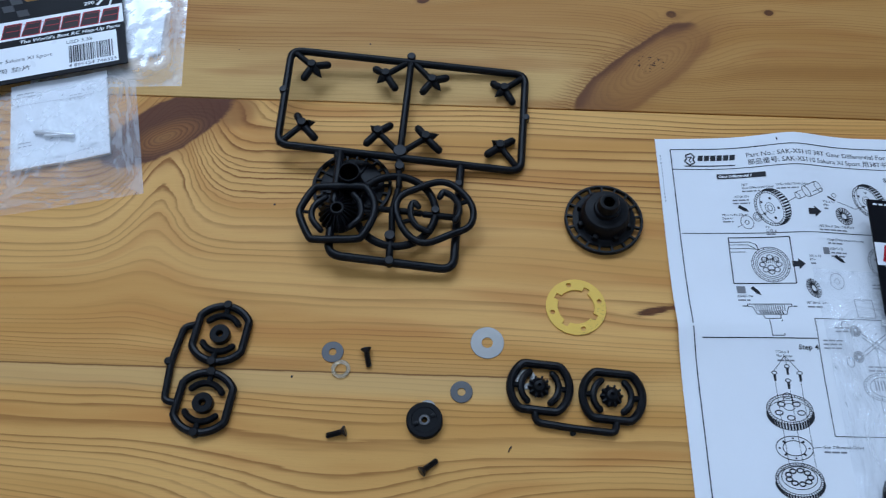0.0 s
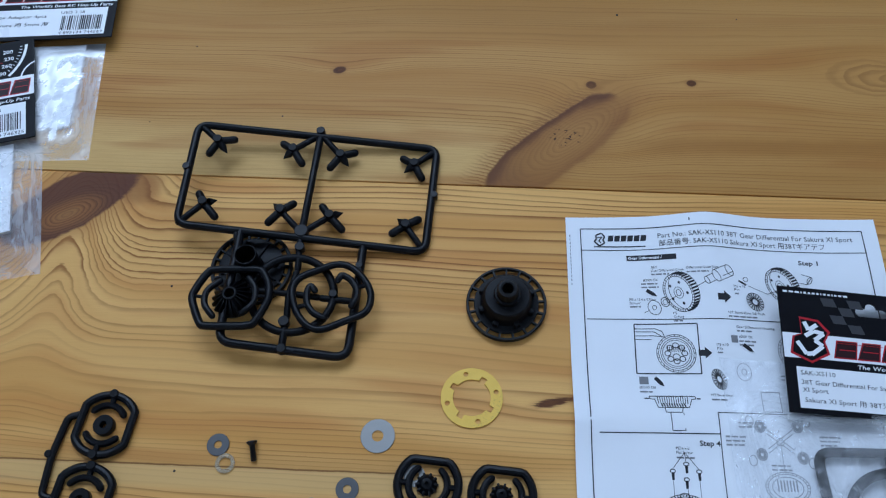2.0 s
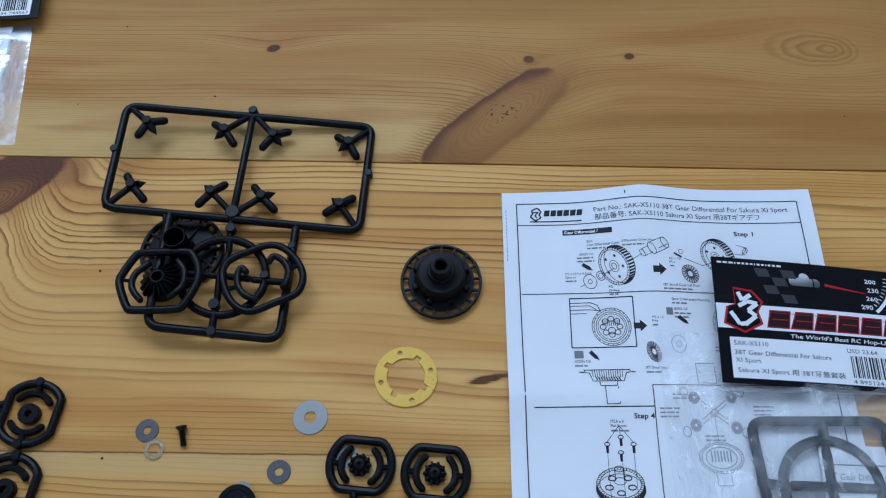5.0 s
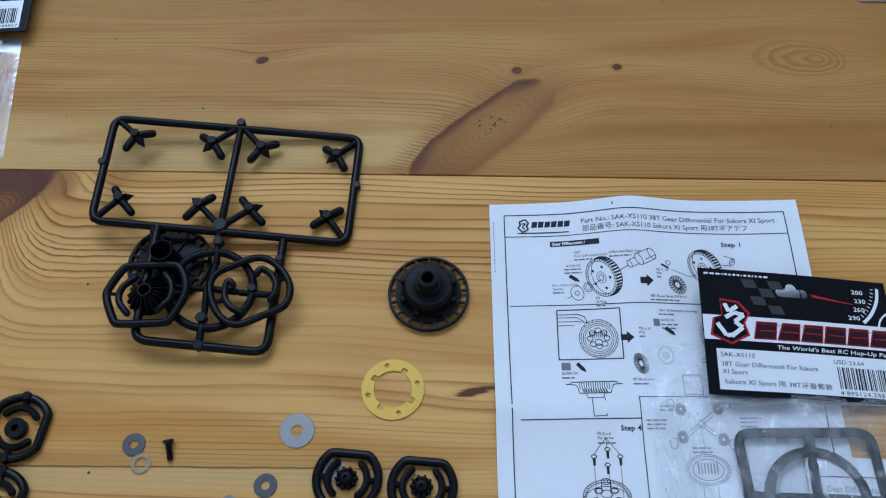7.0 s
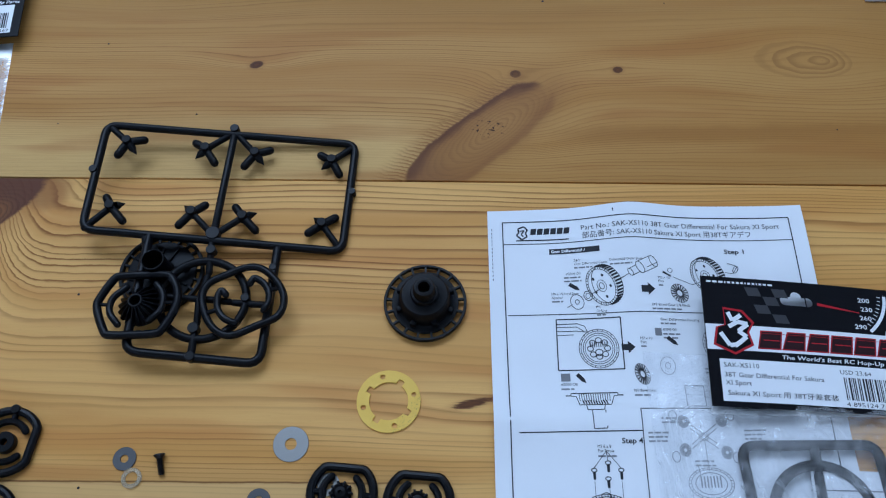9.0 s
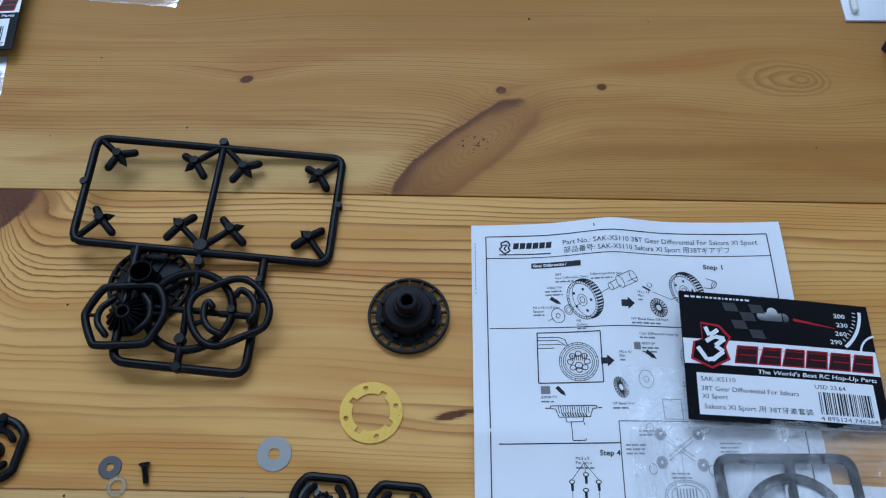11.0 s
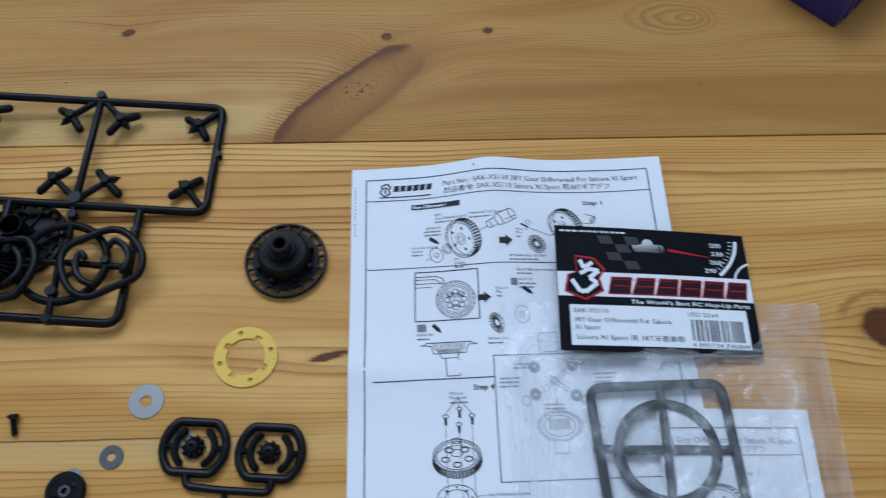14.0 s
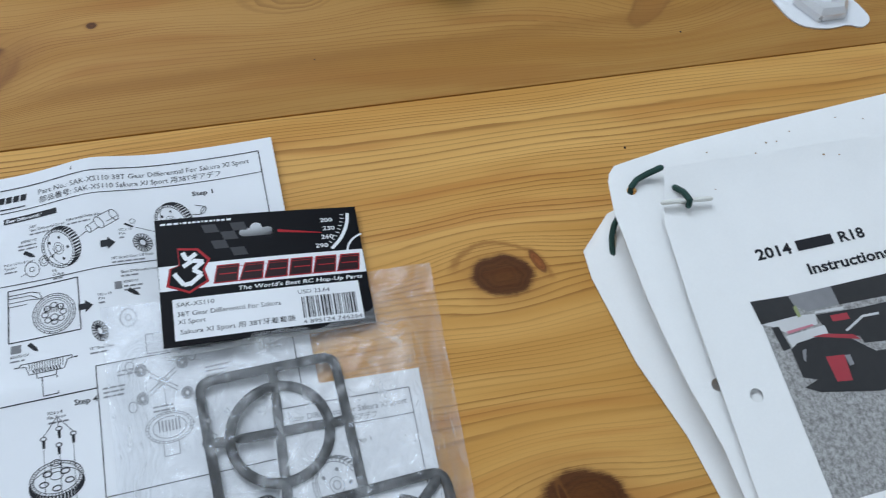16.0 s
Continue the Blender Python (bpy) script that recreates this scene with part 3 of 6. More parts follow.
for pts, r in (([(33.4, -69.4), (17.9, -68.8)], 1.6), ([(5.7, -67.8), (16.0, -68.5)], 1.55), ([(4.4, -56.8), (2.4, -67.8), (3.2, -79.4)], 1.6), ([(3.4, -36), (4.8, -54.6)], 1.6), ([(2.9, -80), (3.0, -96)], 1.75), ([(-15, -67.2), (2.0, -67.8)], 1.5), ([(-27.5, -36.5), (-26.0, -43.0)], 1.6)):
    bm = bmesh.new()
    tube(bm, [lean(*p, -0.2) for p in pts], r, seg=10)
    own(part("core_spoke", bm, BLACK, tree), tree)

# ---- gear cover with its upright tube, under the tree ----
cover = thing("gear_cover", "black plastic gear cover with upright tube, under the parts frame", "gear cover", (-18.8, -52.6, 0))


def slotted_flange(base, r0, r1, r2, z0, z1, slots, mat):
    bm = bmesh.new()
    lathe(bm, [(r1, z0), (r2, z0), (r2, z1 - 0.3), (r2 - 0.3, z1), (r1 + 0.2, z1), (r1, z1 - 0.2)], 64)
    rim = part("rim", bm, mat, base)
    for k in range(slots):
        bm = bmesh.new()
        block(bm, r0 - 0.4, r1 + 0.3, -0.45, 0.45, z0 + 0.2, z1 - 0.15, Matrix.Rotation(2 * math.pi * (k + 0.3) / slots, 4, "Z"))
        part("rim_spoke", bm, mat, rim, "", 0)


slotted_flange(cover, 15.8, 18.0, 19.7, 0.3, 2.6, 22, BLACK)
bm = bmesh.new()
lathe(bm, [(4.0, 0.2), (15.9, 0.2), (15.9, 1.9), (14.8, 2.3), (6.4, 2.3), (6.2, 2.0), (4.0, 2.0)], 56)
cover_disc = part("disc", bm, BLACK, cover)
bm = bmesh.new()
lathe(bm, [(3.9, 0.4), (6.6, 0.4), (6.0, 2.8), (5.4, 4.5), (5.15, 15.2), (5.0, 15.4), (4.75, 15.4), (4.6, 15.2), (4.5, 1.0)], 36)
part("tube", bm, BLACK, cover)
for k in range(8):
    bm = bmesh.new()
    block(bm, 6.2, 14.6, -0.5, 0.5, 2.2, 3.3, Matrix.Rotation(math.pi * (k + 0.4) / 4, 4, "Z"), 0.2)
    part("rib", bm, BLACK, cover_disc)
for k in range(4):
    a = math.pi * (k + 0.15) / 2
    bm = bmesh.new()
    lathe(bm, [(1.2, 2.2), (2.4, 2.2), (2.4, 3.2), (1.3, 3.2)], 16, (11.2 * math.cos(a), 11.2 * math.sin(a), 0))
    part("screw_boss", bm, BLACK, cover_disc)

# ---- oval moulding loops ----


def smooth_loop(pts, z, n=4):
    """A closed soft line through points."""
    out, count = [], len(pts)
    for i in range(count):
        p0, p1, p2, p3 = (Vector((*pts[(i + k) % count], z)) for k in (-1, 0, 1, 2))
        for k in range(n):
            t = k / n
            out.append(0.5 * ((2 * p1) + (p2 - p0) * t + (2 * p0 - 5 * p1 + 4 * p2 - p3) * t * t + (3 * p1 - p0 - 3 * p2 + p3) * t ** 3))
    return out


def arc(cx, cy, r, a0, a1, z, n=9):
    return [(cx + r * math.cos(radians(a0 + (a1 - a0) * k / (n - 1))), cy + r * math.sin(radians(a0 + (a1 - a0) * k / (n - 1))), z) for k in range(n)]


def oval(name, base, cx, cy, length, width, turn, z, r=1.5, arms=True, mat=None, gap=5.6):
    """An oval loop, flat on two sides, with two curved gate arms round its middle."""
    mat = mat or BLACK_SATIN
    m = Matrix.Translation((cx, cy, z)) @ Matrix.Rotation(radians(turn), 4, "Z")
    bend, flatness = [], width / 2 - r
    for k in range(44):
        a = 2 * math.pi * k / 44
        x, y = (length / 2 - r) * math.cos(a), (length / 2 - r) * math.sin(a)
        bend.append(m @ Vector((x, max(-flatness, min(flatness, y * 1.02)), 0)))
    bm = bmesh.new()
    tube(bm, bend, r, True, 10)
    ring = own(part(name, bm, mat, base), base)
    if arms:
        for s in (0, 180):
            bm = bmesh.new()
            tube(bm, [m @ Vector(p) for p in arc(0, 0, gap + 2.2, s - 52, s + 52, 0)], 1.55, seg=8)
            tube(bm, [m @ Matrix.Rotation(radians(s), 4, "Z") @ Vector(p) for p in ((gap + 2.2, 0, 0), (length / 2 - r, 0, 0))], 1.3, seg=8)
            own(part("gate_arm", bm, mat, ring), ring)
    return m


# loop with the eighteen-tooth bevel gear
bevel = thing("bevel_gear_sprue", "black plastic oval loop holding a cone-shaped gear", "plastic sprue", (-23, -71, 3))
BEVEL = [(-40.0, -75.8), (-39.7, -70.4), (-35.5, -61.4), (-32.0, -59.6), (-22.5, -58.9), (-13.0, -58.6), (-9.4, -60.2), (-5.8, -66.9), (-5.4, -74.6), (-9.6, -85.0), (-12.8, -87.0), (-22.0, -87.7), (-31.5, -88.0), (-34.7, -86.4)]
bm = bmesh.new()
tube(bm, smooth_loop(BEVEL, 12.0), 1.85, True, 12)
bevel_loop = own(part("loop", bm, BLACK_SATIN, bevel), bevel)
for pts, spur in (([(-29.0, -65.2), (-34.0, -70.0), (-34.9, -74.0), (-34.0, -78.0), (-29.4, -83.0)], [(-39.4, -73.6), (-34.8, -73.8)]), ([(-15.8, -63.3), (-12.2, -67.6), (-11.2, -72.0), (-11.8, -76.4), (-16.0, -80.9)], [(-11.2, -72.2), (-5.8, -72.2)])):
    bm = bmesh.new()
    tube(bm, fillet([(x, y, 12.0) for x, y in pts], 4, False), 1.55, seg=10)
    tube(bm, [(x, y, 12.0) for x, y in spur], 0.85, seg=8)
    own(part("gate_arm", bm, BLACK_SATIN, bevel_loop), bevel_loop)
bm = bmesh.new()
lathe(bm, [(2.3, 6.0), (8.3, 6.0), (8.7, 7.6), (8.2, 8.6), (3.3, 13.6), (3.2, 16.0), (3.0, 16.2), (2.5, 16.2), (2.3, 16.0)], 40, (-22.4, -73.0, 0))
gear_body = own(part("gear_body", bm, BLACK, bevel), bevel)
for k in range(18):
    a = 2 * math.pi * k / 18
    bm = bmesh.new()
    m = Matrix.Translation((-22.4, -73.0, 0)) @ Matrix.Rotation(a, 4, "Z")
    foot, crest = ((3.0, 12.0), (8.0, 7.4), (9.4, 8.4)), ((3.1, 16.0), (6.4, 13.4), (9.6, 9.8))
    rows = []
    for (r, z), half in zip(foot + crest[::-1], (0.45, 0.8, 0.8, 0.3, 0.26, 0.2)):
        rows.append([bm.verts.new(m @ Vector((r, -half, z))), bm.verts.new(m @ Vector((r, half, z)))])
    for i in range(6):
        j = (i + 1) % 6
        bm.faces.new((rows[i][0], rows[i][1], rows[j][1], rows[j][0]))
    bm.faces.new([r[0] for r in rows])
    bm.faces.new([r[1] for r in rows])
    own(part("gear_tooth", bm, BLACK_SATIN, gear_body, "", 0), gear_body)

# empty loop beside it
empty_loop = thing("oval_sprue", "black plastic oval loop with two curved arms, empty", "plastic sprue", (23, -69, 6))
LOOP = [(4.5, -68.1), (6.4, -61.2), (14.2, -56.6), (23.2, -52.8), (30.4, -53.9), (37.4, -60.2), (41.2, -67.9), (39.6, -76.4), (30.5, -81.4), (20.3, -86.0), (13.2, -84.0), (7.7, -77.4)]
bm = bmesh.new()
tube(bm, smooth_loop(LOOP, 8.8), 1.7, True, 12)
own(part("loop", bm, BLACK_SATIN, empty_loop), empty_loop)
for pts, spur in (([(14.9, -66.6), (12.6, -63.9), (11.2, -67.4), (12.0, -73.7), (15.7, -78.4), (21.0, -80.2)], [(11.8, -74.2), (7.2, -75.8)]), ([(25.0, -61.0), (26.4, -57.8), (31.1, -60.2), (34.5, -65.2), (34.6, -70.1), (32.8, -73.6)], [(34.6, -64.3), (39.4, -62.5)])):
    bm = bmesh.new()
    tube(bm, fillet([(x, y, 8.8) for x, y in pts], 2.4, False), 1.6, seg=10)
    tube(bm, [(x, y, 8.8) for x, y in spur], 1.1, seg=8)
    own(part("gate_arm", bm, BLACK_SATIN, empty_loop), empty_loop)

# pair of loops with round spacers
spacers = thing("spacer_sprue", "black plastic frame of two oval loops with round spacers", "plastic sprue", (-70, -149, 0))
for cx, cy, turn in ((-70.2, -132.4, 84), (-72.3, -164.2, 84)):
    m = oval("loop", spacers, cx, cy, 30.2, 26.2, turn, 1.85, 1.8, gap=6.4)
    for end in (-13.6, 13.6):
        bm = bmesh.new()
        rod(bm, m @ Vector((end, 0, 0)), 2.0, -1.6, 2.4)
        own(part("ejector_boss", bm, BLACK_SATIN, spacers), spacers)
    bm = bmesh.new()
    lathe(bm, [(1.4, 0), (4.4, 0), (4.5, 0.3), (4.5, 3.2), (4.2, 3.5), (1.7, 3.5), (1.4, 3.2)], 28, (cx, cy - 0.6, 0.4))
    own(part("spacer", bm, BLACK, spacers), spacers)
bm = bmesh.new()
tube(bm, fillet([(-82.5, -128.6, 1.75), (-87.2, -130.0, 1.75), (-89.9, -147, 1.75), (-89.6, -164.2, 1.75), (-84.2, -164.9, 1.75)], 3, False), 1.6, seg=10)
own(part("runner", bm, BLACK_SATIN, spacers), spacers)
bm = bmesh.new()
rod(bm, (-91.0, -146.6, 0.2), 1.7, 0, 3.4)
own(part("ejector_boss", bm, BLACK_SATIN, spacers), spacers)

# pair of loops with small cone-shaped pinions
pinions = thing("pinion_sprue", "black plastic frame of two oval loops with small cone-shaped pinions", "plastic sprue", (88, -154, 0))
for cx, cy, turn in ((72.8, -151.0, -4), (104.0, -153.7, -4)):
    oval("loop", pinions, cx, cy, 29.4, 24.4, turn, 1.85, 1.85, gap=6.0)
    bm = bmesh.new()
    lathe(bm, [(0.02, 0.2), (4.2, 0.2), (4.4, 1.6), (2.2, 4.6), (0.9, 4.8), (0.9, 3.4), (0.02, 3.4)], 20, (cx - 0.4, cy, 0), False)
    pinion = own(part("pinion", bm, BLACK, pinions), pinions)
    for k in range(10):
        bm = bmesh.new()
        block(bm, 2.0, 4.9, -0.5, 0.5, 0.8, 3.3, Matrix.Translation((cx - 0.4, cy, 0)) @ Matrix.Rotation(2 * math.pi * k / 10, 4, "Z"), 0.25)
        own(part("pinion_tooth", bm, BLACK, pinion), pinion)
bm = bmesh.new()
tube(bm, fillet([(70.5, -161.8, 1.75), (71.2, -166.6, 1.75), (86, -168.4, 1.75), (104.6, -169.8, 1.75), (105.4, -164.6, 1.75)], 2.5, False), 1.6, seg=10)
own(part("runner", bm, BLACK_SATIN, pinions), pinions)
bm = bmesh.new()
rod(bm, (86.8, -170.2, 0.1), 1.3, 0, 1.8)
own(part("ejector_boss", bm, BLACK_SATIN, pinions), pinions)
bm = bmesh.new()
flat(bm, circle(66.8, -147.2, 4.6, 28), [circle(66.8, -147.2, 2.0, 20)], 0.15, 0.45)
tagged(part("shim_washer", bm, STEEL), "thin shiny steel shim under the pinion frame", "washer")

# ---- differential housing ----
housing = thing("differential_housing", "black plastic differential housing with a slotted flange, standing on the table", "gear housing", (103.8, -66.2, 0))
slotted_flange(housing, 15.0, 17.45, 18.7, 1.0, 3.2, 17, BLACK_SATIN)
bm = bmesh.new()
lathe(bm, [(0.02, 0), (11.8, 0), (12.2, 1.2), (14.9, 1.3), (15.1, 2.7), (14.8, 3.0), (12.6, 3.1), (11.9, 3.6), (11.3, 8.6), (10.4, 11.0), (10.0, 11.4), (6.6, 11.6), (6.2, 11.8), (6.1, 13.4), (5.8, 13.8), (5.0, 13.9), (4.9, 14.2), (4.8, 18.0), (4.3, 18.9), (3.3, 19.0), (2.9, 18.7), (2.7, 18.7), (2.6, 9.0), (0.02, 9.0)], 56, (0, 0, 0), False)
cup = part("cup", bm, BLACK, housing)
for k in range(8):
    bm = bmesh.new()
    block(bm, 11.2, 13.6, -1.3, 1.3, 2.8, 6.4, Matrix.Rotation(2 * math.pi * (k + 0.5) / 8, 4, "Z"), 0.5)
    part("lug", bm, BLACK, cup)

# ---- gasket, washers, disc and screws ----
outer = [(13.7 * math.cos(a), 13.7 * math.sin(a)) for a in (2 * math.pi * k / 72 for k in range(72))]
inner = []
for k in range(144):
    a = 2 * math.pi * k / 144
    d = (math.degrees(a) - 41) % 90
    r = 10.7 if d < 9 or d > 81 else 8.4
    inner.append((r * math.cos(a), r * math.sin(a)))
bm = bmesh.new()
flat(bm, outer, [inner] + [circle(11.1 * math.cos(radians(a)), 11.1 * math.sin(radians(a)), 1.15, 16) for a in (-4, 86, 176, 266)], 0.05, 0.85)
gasket = part("paper_gasket", bm, GASKET, None, "", 30)
gasket.matrix_basis = pose(0.0896, -0.1118, 0, 0, 0, 20)
tagged(gasket, "yellow paper gasket ring with oil specks and four notches", "gasket")


def washer(name, x, y, r, hole, t, mat, label, z=0.05):
    bm = bmesh.new()
    lathe(bm, [(hole, 0.0), (r - 0.1, 0.0), (r, 0.1), (r, t - 0.1), (r - 0.1, t), (hole, t)], 40)
    ob = part(name, bm, mat)
    ob.location = (x * MM, y * MM, z * MM)
    return tagged(ob, label, "washer", "loose washers on the table")


washer("washer", 49.6, -130.9, 7.5, 2.5, 0.4, STEEL, "large thin bright steel spacer washer on the table")
washer("washer", 38.9, -154.2, 4.9, 1.8, 0.5, DULL_STEEL, "small dull steel washer on the table")
washer("washer", -19.2, -138.3, 4.9, 1.7, 0.5, DULL_STEEL, "small dull steel washer beside a clear ring")
bm = bmesh.new()
lathe(bm, [(2.5, 0.1), (2.7, 0), (4.0, 0), (4.25, 0.2), (4.25, 0.7), (4.0, 0.9), (2.7, 0.9), (2.5, 0.7)], 36)
ob = part("seal_ring", bm, SILICONE)
ob.location = (-0.0147, -0.1462, 0.00005)
tagged(ob, "milky translucent silicone sealing ring on the table", "o-ring")

disc = thing("drive_disc", "thick black round disc with a pale metal centre and two notches", "disc", (23.6, -168, 0))
bm = bmesh.new()
lathe(bm, [(2.3, 0), (7.4, 0), (7.8, 0.5), (7.8, 3.0), (7.3, 3.5), (5.6, 3.5), (5.4, 3.2), (2.5, 3.2), (2.3, 3.0)], 40)
disc_ring = part("ring", bm, BLACK, disc)
bm = bmesh.new()
lathe(bm, [(1.2, 0), (2.3, 0), (2.3, 3.3), (1.3, 3.3)], 24)
part("bush", bm, DULL_STEEL, disc, "pale metal centre bush")
for a in (28, 208):
    bm = bmesh.new()
    block(bm, 2.9, 5.0, -0.9, 0.9, 3.05, 3.75, Matrix.Rotation(radians(a), 4, "Z"), 0.2)
    part("notch_key", bm, BLACK_SATIN, disc_ring)
bm = bmesh.new()
flat(bm, circle(24.6, -161.8, 3.4, 24), [circle(24.6, -161.8, 1.4, 16)], 0.1, 0.4)
tagged(part("shim_washer", bm, STEEL), "small bright shim peeping out from under the black disc", "washer")


def screw(x, y, turn, lift):
    """A countersunk screw lying on its side: head at the left end."""
    base = thing("countersunk_screw", "small black countersunk machine screw lying on the table", "screw", (x, y, 0), turn, "loose screws on the table")
    m = pose(0, 0, 2.3, 0, 90 + lift, 0)
    bm = bmesh.new()
    lathe(bm, [(0.02, 0), (2.3, 0), (2.45, 0.35), (1.35, 1.7), (0.02, 1.7)], 22, (0, 0, 0), False)
    bmesh.ops.transform(bm, matrix=m, verts=bm.verts)
    part("head", bm, SCREW, base)
    bm = bmesh.new()
    prof = [(0.02, 1.6)]
    for k in range(15):
        prof += [(1.32, 1.7 + k * 0.45), (1.08, 1.92 + k * 0.45)]
    lathe(bm, prof + [(0.9, 8.5), (0.02, 8.6)], 14, (0, 0, 0), False)
    bmesh.ops.transform(bm, matrix=m, verts=bm.verts)
    part("threaded_shank", bm, SCREW, base)
    return base


screw(-4.3, -136.6, -76, 8)
screw(-9.6, -174.0, 196, 8)
screw(23.4, -189.8, 40, 8)

# ---- print on paper and card ----


class Sheet:
    """A sheet of paper or card: u to the right, v down from its top left corner, both in millimetres."""

    def __init__(self, x, y, turn, height):
        self.x, self.y, self.c, self.s, self.height = x, y, math.cos(radians(turn)), math.sin(radians(turn)), height

    def at(self, u, v, lift=0.0):
        return Vector((self.x + u * self.c + v * self.s, self.y + u * self.s - v * self.c, self.height(u, v) + lift))


def leaf(sheet, w, h, nu, nv, thick, hole=None):
    """The sheet itself, with its thickness; hole(u, v) tells where it is cut away."""
    bm = bmesh.new()
    sides = []
    for lift in (0.0, -thick):
        sides.append([[bm.verts.new(sheet.at(w * i / nu, h * j / nv, lift)) for i in range(nu + 1)] for j in range(nv + 1)])
    top, low = sides
    gone = lambda i, j: not (0 <= i < nu and 0 <= j < nv) or bool(hole and hole(w * (i + 0.5) / nu, h * (j + 0.5) / nv))  # noqa: E731
    for j in range(nv):
        for i in range(nu):
            if gone(i, j):
                continue
            for g in (top, low):
                bm.faces.new((g[j][i], g[j][i + 1], g[j + 1][i + 1], g[j + 1][i]))
            for di, dj, a, b in ((-1, 0, (j, i), (j + 1, i)), (1, 0, (j, i + 1), (j + 1, i + 1)), (0, -1, (j, i), (j, i + 1)), (0, 1, (j + 1, i), (j + 1, i + 1))):
                if gone(i + di, j + dj):
                    bm.faces.new((top[a[0]][a[1]], top[b[0]][b[1]], low[b[0]][b[1]], low[a[0]][a[1]]))
    loose = [v for v in bm.verts if not v.link_faces]
    bmesh.ops.delete(bm, geom=loose, context="VERTS")
    return bm


class Press:
    """Prints lines, shapes and words on a sheet, as thin ink a hair above it."""

    def __init__(self, sheet, lift=0.12):
        self.sheet, self.lift, self.bm = sheet, lift, bmesh.new()

    def face(self, pts):
        vs = [self.bm.verts.new(self.sheet.at(u, v, self.lift)) for u, v in pts]
        self.bm.faces.new(vs)
        return self

    def line(self, pts, w=0.32, closed=False):
        pts = [Vector(p) for p in pts]
        legs = list(zip(pts, pts[1:])) + ([(pts[-1], pts[0])] if closed else [])
        for a, b in legs:
            d = b - a
            if d.length < 1e-4:
                continue
            n = max(1, int(d.length / 4))
            side = Vector((-d.y, d.x)).normalized() * w / 2
            for k in range(n):
                p, q = a + d * k / n, a + d * (k + 1) / n
                self.face([tuple(p - side), tuple(q - side), tuple(q + side), tuple(p + side)])
        return self

    def ring(self, u, v, ru, rv=None, w=0.3, turn=0.0, a0=0, a1=360, n=32):
        rv = ru if rv is None else rv
        c, s = math.cos(radians(turn)), math.sin(radians(turn))
        pts = []
        for k in range(n + 1):
            a = radians(a0 + (a1 - a0) * k / n)
            x, y = ru * math.cos(a), rv * math.sin(a)
            pts.append((u + x * c - y * s, v + x * s + y * c))
        return self.line(pts, w)

    def bar(self, u0, v0, u1, v1):
        n = max(1, int(abs(u1 - u0) / 5))
        for k in range(n):
            a, b = u0 + (u1 - u0) * k / n, u0 + (u1 - u0) * (k + 1) / n
            self.face([(a, v0), (b, v0), (b, v1), (a, v1)])
        return self

    def blot(self, u, v, ru, rv=None, n=20, turn=0.0):
        rv = ru if rv is None else rv
        c, s = math.cos(radians(turn)), math.sin(radians(turn))
        return self.face([(u + ru * math.cos(a) * c - rv * math.sin(a) * s, v + ru * math.cos(a) * s + rv * math.sin(a) * c) for a in (2 * math.pi * k / n for k in range(n))])

    def lettering(self, text, u0, v1, width, height, slant=0.0, heavy=0.0):
        """Words from u0 to the right, standing on v1, fitted to a width and a capital's height. v1 may be a pair: left and right."""
        curve = bpy.data.curves.new("lettering", "FONT")
        curve.body, curve.size, curve.offset, curve.resolution_u = text, 1.0, heavy, 2
        ob = bpy.data.objects.new("lettering", curve)
        scene.collection.objects.link(ob)
        bpy.context.view_layer.update()
        me = ob.evaluated_get(bpy.context.evaluated_depsgraph_get()).to_mesh()
        xs = [v.co.x for v in me.vertices]
        if xs:
            x0, span = min(xs), max(max(xs) - min(xs), 1e-6)
            base = v1 if isinstance(v1, tuple) else (v1, v1)
            vs = []
            for v in me.vertices:
                k = (v.co.x - x0) / span
                vs.append(self.bm.verts.new(self.sheet.at(u0 + k * width + slant * v.co.y * height / 0.72, base[0] + (base[1] - base[0]) * k - v.co.y / 0.72 * height, self.lift)))
            for p in me.polygons:
                try:
                    self.bm.faces.new([vs[i] for i in p.vertices])
                except ValueError:
                    pass
        ob.to_mesh_clear()
        bpy.data.objects.remove(ob)
        bpy.data.curves.remove(curve)
        return self

    def done(self, name, mat, parent, label=""):
        return own(part(name, self.bm, mat, parent, label, 0), parent)


rng = random.Random(7)


def caption(press, u, v, w, lines=2, gap=1.75):
    """Tiny writing that cannot be read: short bars of its size."""
    for k in range(lines):
        a, end = u, u + w * rng.uniform(0.72, 1.0)
        while a < end - 0.4:
            b = min(end, a + rng.uniform(1.2, 3.6))
            press.bar(a, v + k * gap, b, v + k * gap + 0.72)
            a = b + 0.5
    return press


